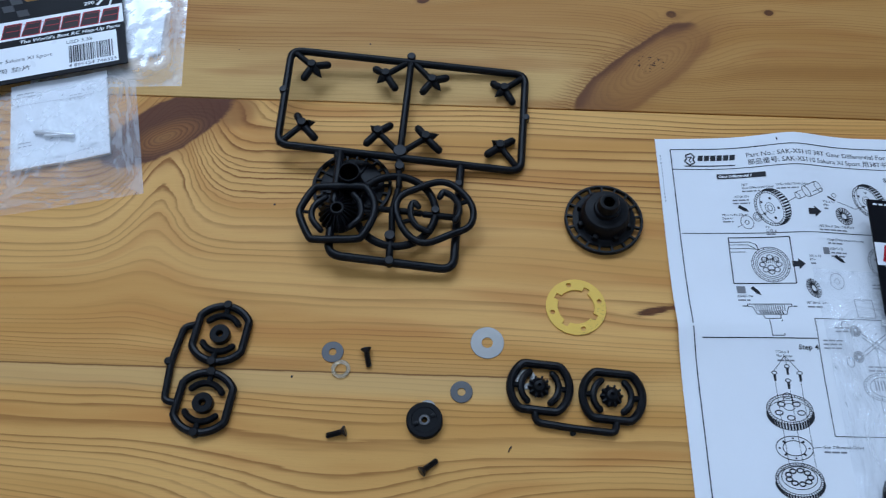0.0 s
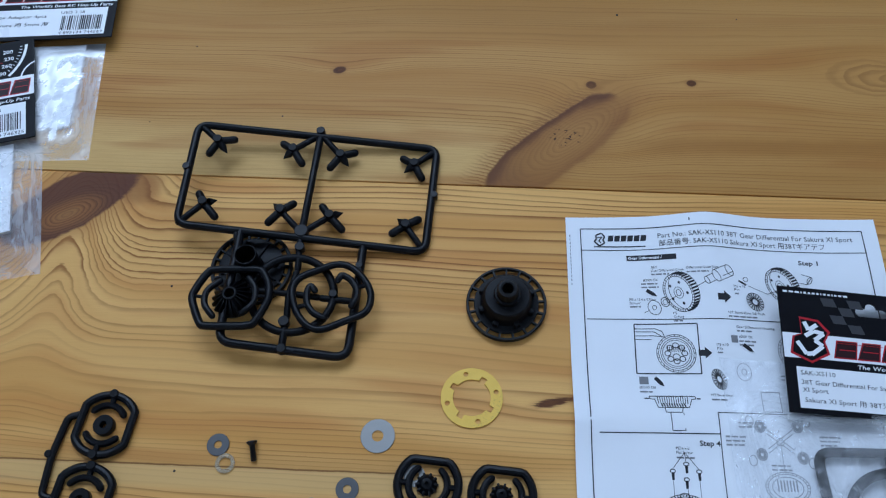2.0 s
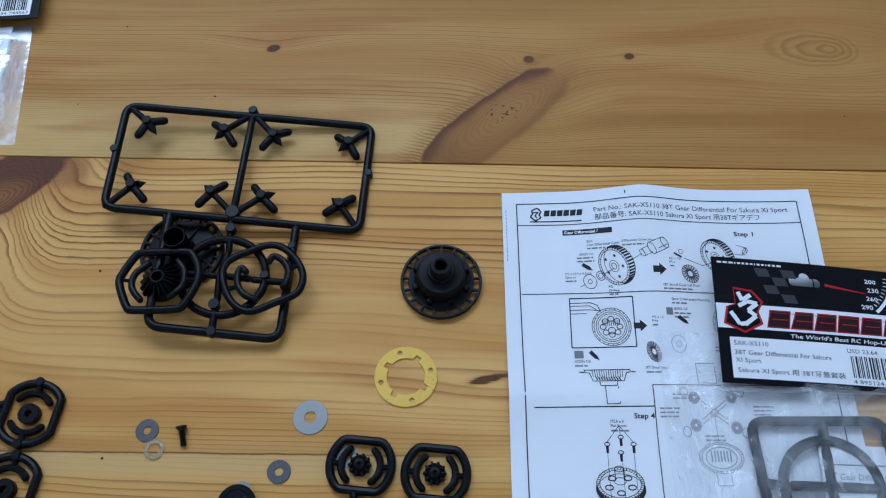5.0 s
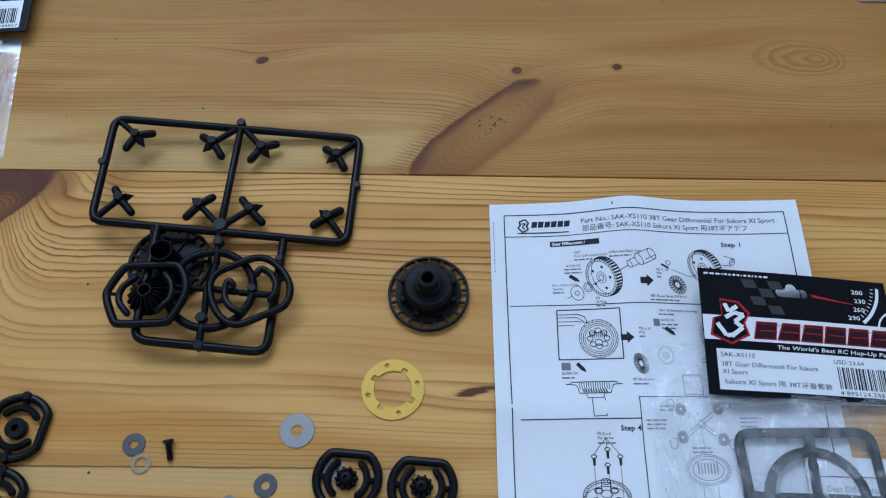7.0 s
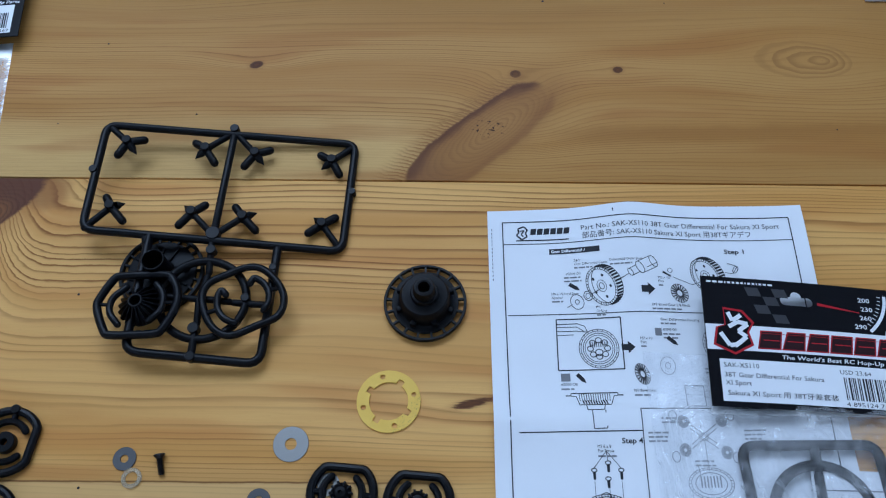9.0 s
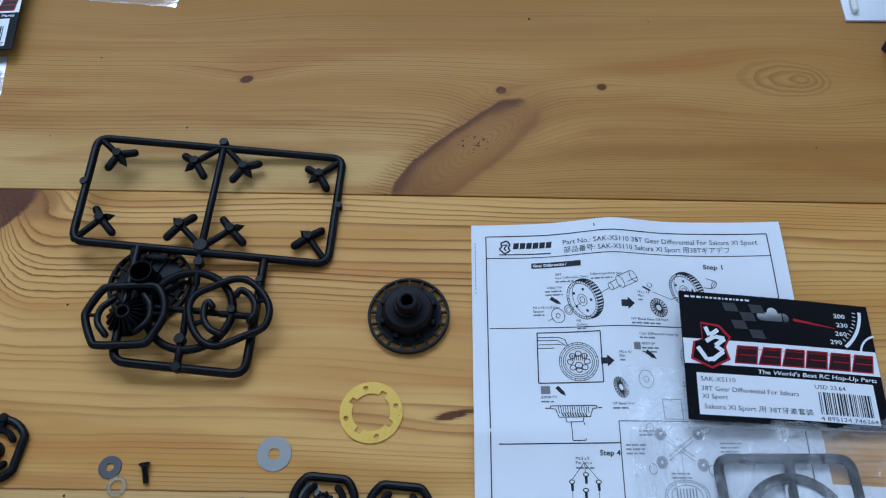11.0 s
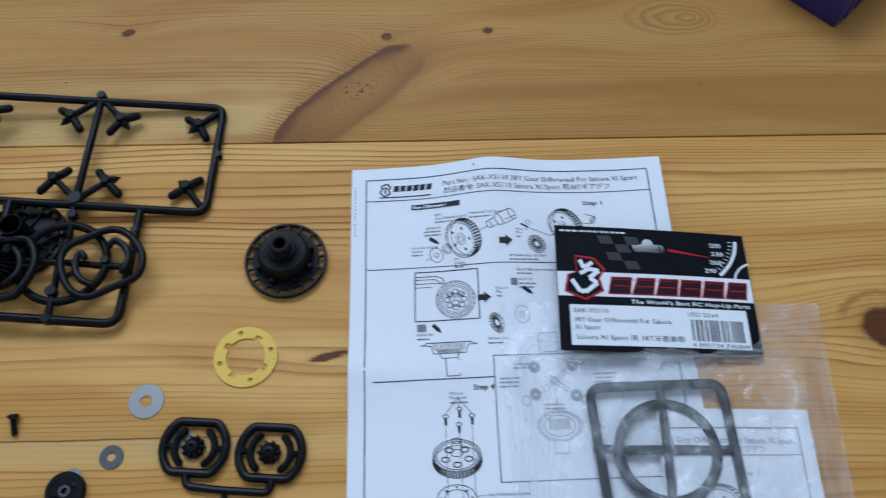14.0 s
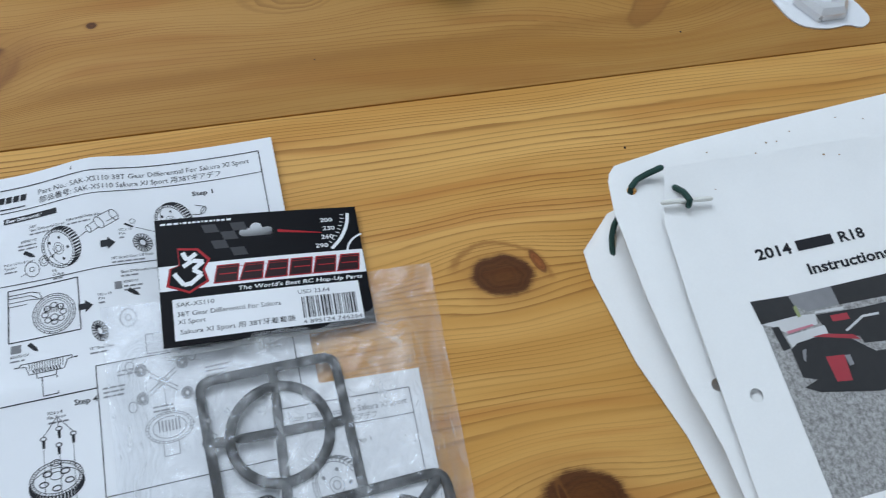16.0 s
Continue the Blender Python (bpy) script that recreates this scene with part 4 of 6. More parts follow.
def cog(press, u, v, ru, rv, turn=0.0, teeth=38, depth=0.16, hub=True, thick=(0.0, 0.0)):
    """A gear drawn aslant: toothed rim, inner rings, hub and holes."""
    c, s = math.cos(radians(turn)), math.sin(radians(turn))
    spot = lambda r, a: (u + r * ru * math.cos(a) * c - r * rv * math.sin(a) * s, v + r * ru * math.cos(a) * s + r * rv * math.sin(a) * c)  # noqa: E731
    press.ring(u, v, ru, rv, 0.28, turn).ring(u, v, ru * (1 - depth), rv * (1 - depth), 0.25, turn)
    for k in range(teeth):
        a = 2 * math.pi * k / teeth
        press.line([spot(1 - depth, a), spot(1.0, a)], 0.32 if k % 2 else 0.22)
    if thick != (0.0, 0.0):
        for k in range(teeth):
            a = 2 * math.pi * k / teeth
            p = spot(1.0, a)
            if (p[0] - u) * thick[0] + (p[1] - v) * thick[1] > 0:
                press.line([p, (p[0] + thick[0], p[1] + thick[1])], 0.85)
        press.ring(u + thick[0], v + thick[1], ru, rv, 0.25, turn)
    if hub:
        press.ring(u, v, ru * 0.3, rv * 0.3, 0.25, turn).ring(u, v, ru * 0.16, rv * 0.16, 0.3, turn)
        for k in range(5):
            a = 2 * math.pi * (k + 0.2) / 5
            p = spot(0.58, a)
            press.blot(p[0], p[1], ru * 0.08, rv * 0.08, 10, turn)
    return press


# ---- the folded instruction sheet ----


def sheet_height(u, v):
    ridge = 7.0 * math.exp(-abs((u - 66) / 24) ** 1.6) * math.exp(-(max(v, 0) / 62) ** 2)
    fold = 3.6 * math.exp(-abs((v - 103) / 13) ** 1.4) * (0.35 + 0.65 * math.exp(-max(u, 0) / 50))
    corner = 3.0 * max(0.0, u / 148) ** 2 * math.exp(-(max(v, 0) / 70) ** 2)
    press_down = 1.0 - 0.6 / (1 + math.exp(-(u - 85) / 6)) / (1 + math.exp(-(v - 60) / 6))
    return 0.5 + (ridge + fold + corner) * press_down + 0.3 * math.sin(u * 0.07 + v * 0.05) ** 2


page = Sheet(131.9, -17.2, 1.35, sheet_height)
sheet_thing = thing("instruction_sheet", "white folded instruction sheet with black line drawings, creased in quarters", "paper", (205, -120, 0))
paper_part = own(part("paper", leaf(page, 148, 210, 60, 84, 0.1), PAPER, sheet_thing), sheet_thing)
ink = Press(page)
ink.line([(7, 6.6), (141, 6.6), (141, 206), (7, 206)], 0.5, True).line([(7, 18.4), (141, 18.4)], 0.4).line([(8, 54.4), (141, 54.4)], 0.4)
ink.line([(10.5, 108.2), (62, 107.4)], 0.45).line([(62, 98), (61.8, 151)], 0.4).line([(62, 98), (141, 98)], 0.35).line([(61.8, 151), (141, 151)], 0.35)
ink.line([(7, 187), (141, 187)], 0.35)
for k in range(14):
    ink.line([(1.8, 10 + k * 2.0), (1.8, 11.1 + k * 2.0)], 0.3)
ink.line([(58.5, 2.6), (58.5, 4.2)], 0.5)
ink.done("printed_border", INK, paper_part)
for words, u, v, w, h, heavy in (
        ("Part No.: SAK-XS110 38T Gear Differential For Sakura XI Sport", 43.5, 12.4, 92.5, 2.6, 0.0),
        ("部品番号: SAK-XS110 Sakura XI Sport 用38Tギアデフ", 43.8, 16.6, 78.5, 2.6, 0.0),
        ("Step 1", 108.5, 25.2, 9.2, 2.3, 0.02), ("Step 4", 52.8, 112.6, 8.8, 2.3, 0.02),
        ("Assembled View", 51.5, 180.3, 22, 2.1, 0.0), ("組立図", 51.5, 184.0, 7.0, 2.2, 0.0),
        ("オリジナルパーツ", 10.6, 182.4, 15.5, 1.9, 0.0), ("Original Parts", 10.6, 185.6, 12.5, 1.9, 0.0)):
    Press(page).lettering(words, u, v, w, h, heavy=heavy).done("printed_line", INK, paper_part)
# maker's mark as plain shapes
ink = Press(page)
ink.line([(14.2, 10.2), (17.0, 9.0), (18.6, 11.0), (17.6, 12.6), (18.4, 14.4), (15.8, 16.0), (13.4, 13.6), (14.6, 12.2)], 0.75, True)
ink.line([(15, 11.4), (17.2, 11.2), (15.6, 13.2), (16.6, 14.4)], 0.6)
for k in range(6):
    a = 19.8 + k * 3.1
    ink.face([(a + 0.5, 10.4), (a + 3.1, 10.3), (a + 2.6, 13.5), (a, 13.6)])
ink.bar(13.2, 16.2, 37.6, 16.8)
ink.bar(28.2, 21.4, 51.0, 24.2)
ink.done("makers_mark", INK, paper_part)

ink = Press(page)
cog(ink, 50.6, 41.4, 6.5, 9.7, -18, 38, 0.13, True, (2.5, -0.9))
ink.ring(39.2, 48.6, 2.9, 3.6, 0.3, -18).ring(39.2, 48.6, 0.9, 1.1, 0.3).ring(44.2, 45.9, 1.8, 2.3, 0.35, -18).ring(44.2, 45.9, 1.0, 1.3, 0.25)
ink.line([(34.5, 51.2), (37, 49.8)], 0.25).line([(46, 45), (50, 42.8)], 0.25).line([(59, 38.5), (63, 36.3)], 0.3)
for p, q in (((63.2, 33.9), (66.6, 32.2)), ((64.4, 37.4), (68.6, 35.2)), ((67.0, 30.6), (73.2, 27.6)), ((69.6, 36.0), (76.4, 32.6)), ((71.5, 33.2), (76.2, 30.8))):
    ink.line([p, q], 0.3)
ink.ring(63.8, 35.6, 0.9, 1.9, 0.3, -28).ring(68.3, 33.3, 1.5, 3.1, 0.3, -28).ring(74.6, 30.2, 1.4, 2.9, 0.3, -28)
ink.face([(68, 42.0), (71, 42.0), (71, 40.6), (74.2, 43.6), (71, 46.6), (71, 45.2), (68, 45.2)])
ink.done("outer_joint_drawing", INK, paper_part)
ink = Press(page)
cog(ink, 98.2, 36.4, 6.3, 8.8, -24, 38, 0.14, True, (2.3, -0.9))
ink.line([(109, 30), (113.5, 31.5), (111, 35.2), (107.5, 34.6)], 0.3).ring(112.4, 33.2, 1.0, 1.9, 0.3, 30)
ink.line([(78.5, 35.2), (82.0, 37.2)], 0.9).ring(81.9, 34.4, 1.1, 1.1, 0.25).line([(83, 37.6), (91.5, 41), (97, 39)], 0.25)
ink.done("first_step_drawing", INK, paper_part)


def bevel_art(press, u, v, ru, rv, turn):
    for k in range(18):
        a = 2 * math.pi * k / 18
        c, s = math.cos(radians(turn)), math.sin(radians(turn))
        p = [(u + r * ru * math.cos(a) * c - r * rv * math.sin(a) * s, v + r * ru * math.cos(a) * s + r * rv * math.sin(a) * c) for r in (0.38, 1.0)]
        press.line(p, 0.55)
    return press.ring(u, v, ru * 0.35, rv * 0.35, 0.35, turn).ring(u, v, ru, rv, 0.25, turn)


ink = Press(page)
bevel_art(ink, 85.2, 45.3, 3.6, 4.6, -30)
ink.done("gear_drawing", INK, paper_part)
ink = Press(page)
bevel_art(ink, 64.6, 82.8, 2.9, 4.8, -18)
ink.done("gear_drawing", INK, paper_part)
for u, v, turn in ((38.2, 41.2, 35), (38.2, 84.2, 48), (79.2, 67.6, 38)):
    ink = Press(page)
    c, s = math.cos(radians(turn)), math.sin(radians(turn))
    ink.face([(u + a * c - b * s, v + a * s + b * c) for a, b in ((-2.4, -0.9), (1.2, -0.9), (3.2, 0), (1.2, 0.9), (-2.4, 0.9))])
    ink.done("oil_bottle_drawing", INK, paper_part)
ink = Press(page)
ink.face([(56.8, 69.2), (59.6, 69.2), (59.6, 67.8), (62.8, 70.6), (59.6, 73.4), (59.6, 72.0), (56.8, 72.0)])
ink.done("arrow_drawing", INK, paper_part)
ink = Press(page)
ink.line([(29.2, 56.9), (57.4, 56.6), (57.2, 80.4), (28.8, 80.6)], 0.5, True)
ink.line([(29.4, 59.2), (38.5, 59.0), (41.5, 60.2), (42.6, 63.0)], 0.35).line([(29.4, 60.6), (38, 60.5), (41.2, 62.6)], 0.3).line([(29.4, 62.6), (37.5, 62.4), (42.4, 63.0)], 0.3).line([(29.4, 64.4), (36.5, 64.2)], 0.3)
cog(ink, 47.0, 70.8, 8.6, 9.0, 0, 24, 0.1, False)
ink.ring(47.0, 70.8, 6.8, 7.1, 0.3).ring(47, 70.8, 6.0, 6.2, 0.25)
for k in range(8):
    a = 2 * math.pi * k / 8
    ink.ring(47 + 3.7 * math.cos(a), 70.8 + 3.8 * math.sin(a), 1.3, 1.2, 0.4)
for k in range(9):
    ink.line([(43.4 + k * 0.9, 67.6), (43.4 + k * 0.9, 70.2)], 0.32)
ink.ring(47, 72.6, 1.6, 1.5, 0.4)
ink.done("oil_step_drawing", INK, paper_part)
ink = Press(page)
ink.line([(33.2, 91.2), (53.0, 91.0)], 0.4).line([(33.2, 91.2), (33.2, 92.4), (35.4, 92.6), (36.6, 96.4), (50.0, 96.2), (51.4, 92.4), (53.2, 92.2), (53, 91)], 0.35)
for k in range(14):
    ink.line([(36.6 + k * 1.0, 91.4), (36.9 + k * 0.97, 94.6)], 0.3)
for k in range(10):
    ink.line([(38 + k * 1.1, 94.4), (38.6 + k * 1.1, 96.0)], 0.55)
ink.line([(39.4, 96.6), (39.8, 98.6), (46.8, 98.4), (47.2, 96.4)], 0.35).line([(41.6, 98.6), (41.8, 106.6), (47.4, 106.4), (47.2, 98.6)], 0.35)
ink.bar(31.0, 92.0, 33.0, 92.5).bar(53.6, 91.8, 55.4, 92.3)
ink.done("housing_drawing", INK, paper_part)
ink = Press(page)
for u, v in ((40.5, 123.4), (46.4, 120.4), (46.0, 126.8), (51.5, 123.4)):
    ink.ring(u, v, 1.1, 0.75, 0.4).face([(u - 0.62, v + 0.7), (u + 0.62, v + 0.7), (u + 0.5, v + 3.8), (u - 0.5, v + 3.8)])
ink.line([(40.6, 122.4), (46.0, 115.6), (51.4, 122.4)], 0.25).line([(46, 115.6), (46.3, 119.4)], 0.25)
for u, v0, v1 in ((40.4, 127.6, 164), (46.2, 131, 166), (51.4, 127.6, 164)):
    ink.line([(u, v0), (u, v1)], 0.2)
ink.done("screw_drawing", INK, paper_part)
ink = Press(page)
cog(ink, 44.6, 139.6, 9.8, 6.6, 0, 46, 0.14, False, (0.0, 2.6))
ink.ring(44.6, 133.6, 1.9, 1.2, 0.35).line([(42.7, 133.6), (42.7, 138.4)], 0.35).line([(46.5, 133.6), (46.5, 138.4)], 0.35).ring(44.6, 138.6, 2.4, 1.5, 0.3)
for a in (20, 90, 160, 230, 310):
    ink.ring(44.6 + 5.0 * math.cos(radians(a)), 140 + 3.4 * math.sin(radians(a)), 1.6, 1.0, 0.5)
ink.ring(43.8, 156.4, 7.7, 5.1, 0.35).ring(43.8, 156.4, 4.8, 3.2, 0.35)
for a in (0, 90, 180, 270):
    ink.blot(43.8 + 6.2 * math.cos(radians(a)), 156.4 + 4.2 * math.sin(radians(a)), 0.5, 0.4, 8)
for a in (45, 135, 225, 315):
    ink.line([(43.8 + r * math.cos(radians(a)), 156.4 + r * 0.66 * math.sin(radians(a))) for r in (4.8, 6.4)], 0.9)
ink.line([(51.4, 156.2), (55, 155.8)], 0.25)
cog(ink, 43.8, 169.4, 10.0, 6.9, 0, 50, 0.12, False, (0.0, 1.6))
ink.ring(43.8, 168.6, 7.4, 4.8, 0.3)
for a in range(0, 360, 40):
    ink.ring(43.8 + 4.6 * math.cos(radians(a)), 168.4 + 2.8 * math.sin(radians(a)), 1.3, 0.9, 0.6)
ink.line([(41.6, 177.6), (41.6, 182.2), (43.8, 183.2), (46.0, 182.2), (46.0, 177.6)], 0.35).bar(45.2, 179, 46.2, 182.4)
ink.done("assembly_drawing", INK, paper_part)
Press(page, 0.2).lettering("Gear Differential /", 29.0, 23.5, 15.5, 1.5, heavy=0.02).done("label_words", CARD_WHITE, paper_part)
for words, u, v, w in (
        ("38T", 39.0, 28.6, 3.0), ("Gear Differential Cover", 39.0, 30.4, 15.0), ("Differential Outer Joint", 55.0, 29.6, 14.6), ("#3000 Oil", 35.0, 35.2, 6.5),
        ("M5 x 15.4 x 0.3mm", 28.0, 45.0, 12.0), ("Spacer", 28.0, 46.8, 5.0), ("P5", 47.4, 52.0, 1.8), ("O-Ring", 47.4, 53.8, 4.6), ("M2 x 10", 76.0, 38.6, 5.4), ("Pin", 76.0, 40.4, 2.4),
        ("18T Bevel Gear 0.8 Pitch", 72.0, 51.6, 17.0), ("Gear Differential Housing", 75.0, 58.4, 17.5), ("#2000 Oil", 75.6, 63.0, 6.0), ("M2 x 10", 65.2, 67.2, 5.2), ("Pin", 65.2, 69.0, 2.4),
        ("18T Bevel Gear", 60.2, 90.6, 9.5), ("#2000 Oil", 29.4, 87.6, 7.0), ("M2.6 x 8", 42.6, 114.4, 5.6), ("Flat Screw", 42.6, 116.2, 6.8), ("Gear Differential Gasket", 56.0, 156.2, 17.0)):
    Press(page).lettering(words, u, v, w, 1.25).done("caption", INK, paper_part)
ink = Press(page)
for u, v, w, n in ((39, 31.4, 10, 1), (55, 30.8, 12, 1), (34, 36.2, 10, 2), (28, 47.8, 6, 1), (47.4, 54.8, 5, 1), (76, 41.4, 3, 1), (72, 52.6, 14, 1), (75, 59.4, 10, 1), (75.6, 64.2, 9, 2), (65.2, 70, 3, 1), (60.2, 91.8, 8, 1), (29.4, 88.8, 7, 1), (42.6, 117.4, 9, 1), (56, 157.4, 13, 1)):
    caption(ink, u, v, w, n)
tagged(ink.done("fine_print", INK_GREY, paper_part), kind="stuff")
ink = Press(page)
ink.bar(29.6, 82.0, 33.6, 85.6)
ink.done("grey_box", INK_GREY, paper_part)
ink = Press(page)
ink.bar(72.0, 62.0, 75.0, 65.4)
ink.done("grey_box", INK_GREY, paper_part)
# drawings that show hazily through the bag; part of that haze is put into a paler ink
ink = Press(page)
cog(ink, 87.5, 129, 9.2, 6.4, 0, 30, 0.12, False)
ink.ring(87.5, 129, 6.4, 4.4, 0.35)
for k in range(7):
    ink.line([(83.6 + k * 1.3, 126), (83.6 + k * 1.3, 130.6)], 0.6)
ink.line([(84.5, 135.4), (84.5, 140.4), (90.5, 140.4), (90.5, 135.4)], 0.35).ring(74.9, 101.3, 1.6, 2.2, 0.35).ring(74.6, 118.2, 1.6, 2.2, 0.35).ring(99.2, 101, 1.6, 2.2, 0.35).ring(99.6, 118.6, 1.6, 2.2, 0.35)
for u, v in ((79, 103.7), (95.2, 103.2), (78.6, 115.5), (95.8, 116.4)):
    bevel_art(ink, u, v, 2.3, 2.6, 0)
for side in (-0.9, 0.9):
    ink.line([(81.6, 105.8 + side), (92.6, 114.0 + side)], 0.35).line([(92.6, 105.6 + side), (81.6, 114.0 + side)], 0.35)
ink.ring(87.1, 110, 1.6, 1.6, 0.4).line([(87.1, 112), (87.3, 124)], 0.25)
cog(ink, 100, 70, 7, 9, -20, 30, 0.13, True)
ink.ring(76, 79, 3.2, 4.0, 0.3).ring(76, 79, 1.1, 1.4, 0.3).line([(82, 88), (90, 88), (90, 97), (82, 97)], 0.35, True)
for u, v, w, n in ((64, 108, 9, 3), (104, 107, 10, 3), (82, 119.6, 10, 2), (92, 80, 14, 2), (70, 102, 12, 2)):
    caption(ink, u, v, w, n)
ink.done("second_step_drawing", INK_HAZED, paper_part)

# ---- header cards ----


def header_card(base, sheet, w, h, price, code, lines, number_bar=True):
    """A glossy hang card: black top with a gauge, white band with a red mark, slogan, and a white label with a barcode."""
    k, q = w / 87.0, h / 58.0
    slot = [(42 + 5.2 + 2.2 * math.cos(a), 9.2 + 2.2 * math.sin(a)) for a in (math.pi * (n / 10 - 0.5) for n in range(11))]
    slot += [(42 - 5.2 + 2.2 * math.cos(a), 9.2 + 2.2 * math.sin(a)) for a in (math.pi * (n / 10 + 0.5) for n in range(11))]
    slot += [(42 + 2.6 * math.cos(a), 7.2 + 2.6 * math.sin(a)) for a in (math.pi * (1 + n / 10) for n in range(11))]
    bm = bmesh.new()
    flat(bm, [(0, 0), (w, 0), (w, h), (0, h)], [[(u * k, v * q) for u, v in slot]], -0.7, 0.0)
    for _ in range(5):
        long_edges = [e for e in bm.edges if e.calc_length() > 7]
        if not long_edges:
            break
        bmesh.ops.subdivide_edges(bm, edges=long_edges, cuts=1)
        bmesh.ops.triangulate(bm, faces=bm.faces)
    for v in bm.verts:
        v.co = sheet.at(v.co.x, v.co.y, v.co.z)
    holder, base = base, own(part("card", bm, CARD_BLACK, base, "glossy black folded card with a hang hole"), base)
    p = Press(sheet)
    for j in range(4):
        for i in range(3):
            if (i + j) % 2 == 0:
                a, b = (19 + i * 6 + j * 1.7) * k, (4.2 + j * 4.0) * q
                if a < 33 * k or b > 13 * q:
                    p.face([(a, b), (a + 6 * k, b), (a + 7.4 * k, b + 4 * q), (a + 1.4 * k, b + 4 * q)])
    p.done("chequered_print", CARD_GREY, base)
    p = Press(sheet)
    p.bar(0.2, 22.2 * q, w - 0.2, 33.6 * q)
    p.bar(4.8 * k, 37.6 * q, w - 4.6 * k, 55.8 * q)
    p.done("white_panel", CARD_WHITE, base)
    p = Press(sheet, 0.16)
    p.ring(54 * k, 1.5 * q, 29 * k, 26 * q, 1.5, 0, 4, 48).ring(91 * k, 24 * q, 11 * k, 10 * q, 0.9, 0, 190, 252)
    for n in range(9):
        a = radians(6 + n * 4.6)
        p.line([(54 * k + r * k * math.cos(a), 1.5 * q + r * 0.9 * q * math.sin(a)) for r in (25.6, 27.2)], 0.35)
    p.done("gauge_arc", CARD_WHITE, base)
    for n, word in enumerate(("200", "230", "260", "290")):
        p = Press(sheet, 0.16)
        p.lettering(word, (70.2, 70.8, 69.6, 66.6)[n] * k, (7.2 + n * 4.25) * q, 5.4 * k, 2.1 * q, heavy=0.015)
        p.done("gauge_number", CARD_WHITE, base)
    p = Press(sheet, 0.16)
    p.lettering("The World's Best RC Hop-Up Parts", 31.5 * k, 36.5 * q, 53 * k, 1.9 * q, 0.2, 0.012)
    p.done("slogan", CARD_WHITE, base)
    p = Press(sheet, 0.16)
    u = 2.4 * k
    for n in range(15):
        width = (2.0, 2.0, 2.0, 0.5, 1.4, 1.1, 1.3, 1.2, 0.5, 1.3, 1.2, 0.5, 1.2, 1.4, 2.0)[n]
        p.bar(u, 2.0 * q, u + width * k, 2.9 * q)
        u += (width + 0.7) * k
    tagged(p.done("small_white_print", CARD_WHITE, base), kind="stuff")
    p = Press(sheet, 0.16)
    p.face([(51 * k, 9.2 * q), (51 * k, 10.6 * q), (70 * k, 12.6 * q), (70 * k, 12.2 * q)])
    p.done("red_needle", CARD_RED, base, "red gauge needle")
    # the maker's mark: a red-edged badge and six dark red blocks
    badge = [(8.4, 14.2), (17.0, 15.2), (21.6, 20.6), (18.9, 25.2), (20.4, 31.0), (12.0, 35.6), (2.9, 31.6), (4.6, 23.6), (8.6, 22.2)]
    p = Press(sheet, 0.18)
    p.face([(a * k, b * q) for a, b in badge])
    p.done("badge_edge", CARD_RED, base, "red badge outline")
    p = Press(sheet, 0.24)
    p.face([(11.8 * k + (a - 11.8) * 0.87 * k, 25 * q + (b - 25) * 0.9 * q) for a, b in badge])
    p.done("badge_ground", CARD_BLACK, base)
    for strip in ([(10.4, 16.6), (12.0, 20.4), (16.0, 17.6)], [(10.2, 23.2), (14.2, 20.8), (18.6, 21.6), (14.2, 25.0), (17.6, 27.4), (12.2, 31.8)], [(6.4, 26.0), (10.0, 31.6), (13.4, 31.0)]):
        p = Press(sheet, 0.3)
        p.line([(a * k, b * q) for a, b in strip], 1.9 * k)
        p.done("badge_stroke", CARD_WHITE, base)
    for lift, grow, name, mat in ((0.18, 0.55, "mark_edge", CARD_RED), (0.24, 0.0, "mark_block", CARD_MAROON)):
        for n in range(6):
            p = Press(sheet, lift)
            a = 22.8 + n * 10.4
            cut = (0.0, 1.2, 0.8, 0.0, 0.4, 0.8)[n]
            p.face([((a + 1.6 + cut - grow) * k, (24.6 - grow) * q), ((a + 10.0 + grow) * k, (24.6 - grow) * q), ((a + 8.6 + grow) * k, (31.9 + grow) * q), ((a - 0.4 - grow) * k, (31.9 + grow) * q)])
            p.done(name, mat, base)
    p = Press(sheet, 0.3)
    for n in range(6):
        a = 22.8 + n * 10.4
        p.line([((a + 2.0) * k, 28.4 * q), ((a + 8.8) * k, 28.4 * q)], 0.45)
    p.line([(23.8 * k, 25.4 * q), (84.4 * k, 25.4 * q)], 0.2)
    p.done("mark_cut", CARD_RED, base)
    p = Press(sheet, 0.2)
    for text, u0, v1, width in lines:
        p.lettering(text, u0 * k, v1 * q, width * k, 2.1 * q)
    p.lettering(price, 56 * k, 41.4 * q, 13.5 * k, 1.9 * q)
    p.lettering(code, 56.5 * k, 55.2 * q, 25 * k, 1.8 * q)
    seed = random.Random(code)
    u = 57.0
    while u < 80:
        b = seed.choice((0.3, 0.5, 0.8))
        p.bar(u * k, 42.8 * q, (u + b) * k, 52.6 * q)
        u += b + seed.choice((0.3, 0.45, 0.8))
    p.done("label_print", INK, base)


def rise(t, a, b):
    k = max(0.0, min(1.0, (t - a) / (b - a)))
    return k * k * (3 - 2 * k)


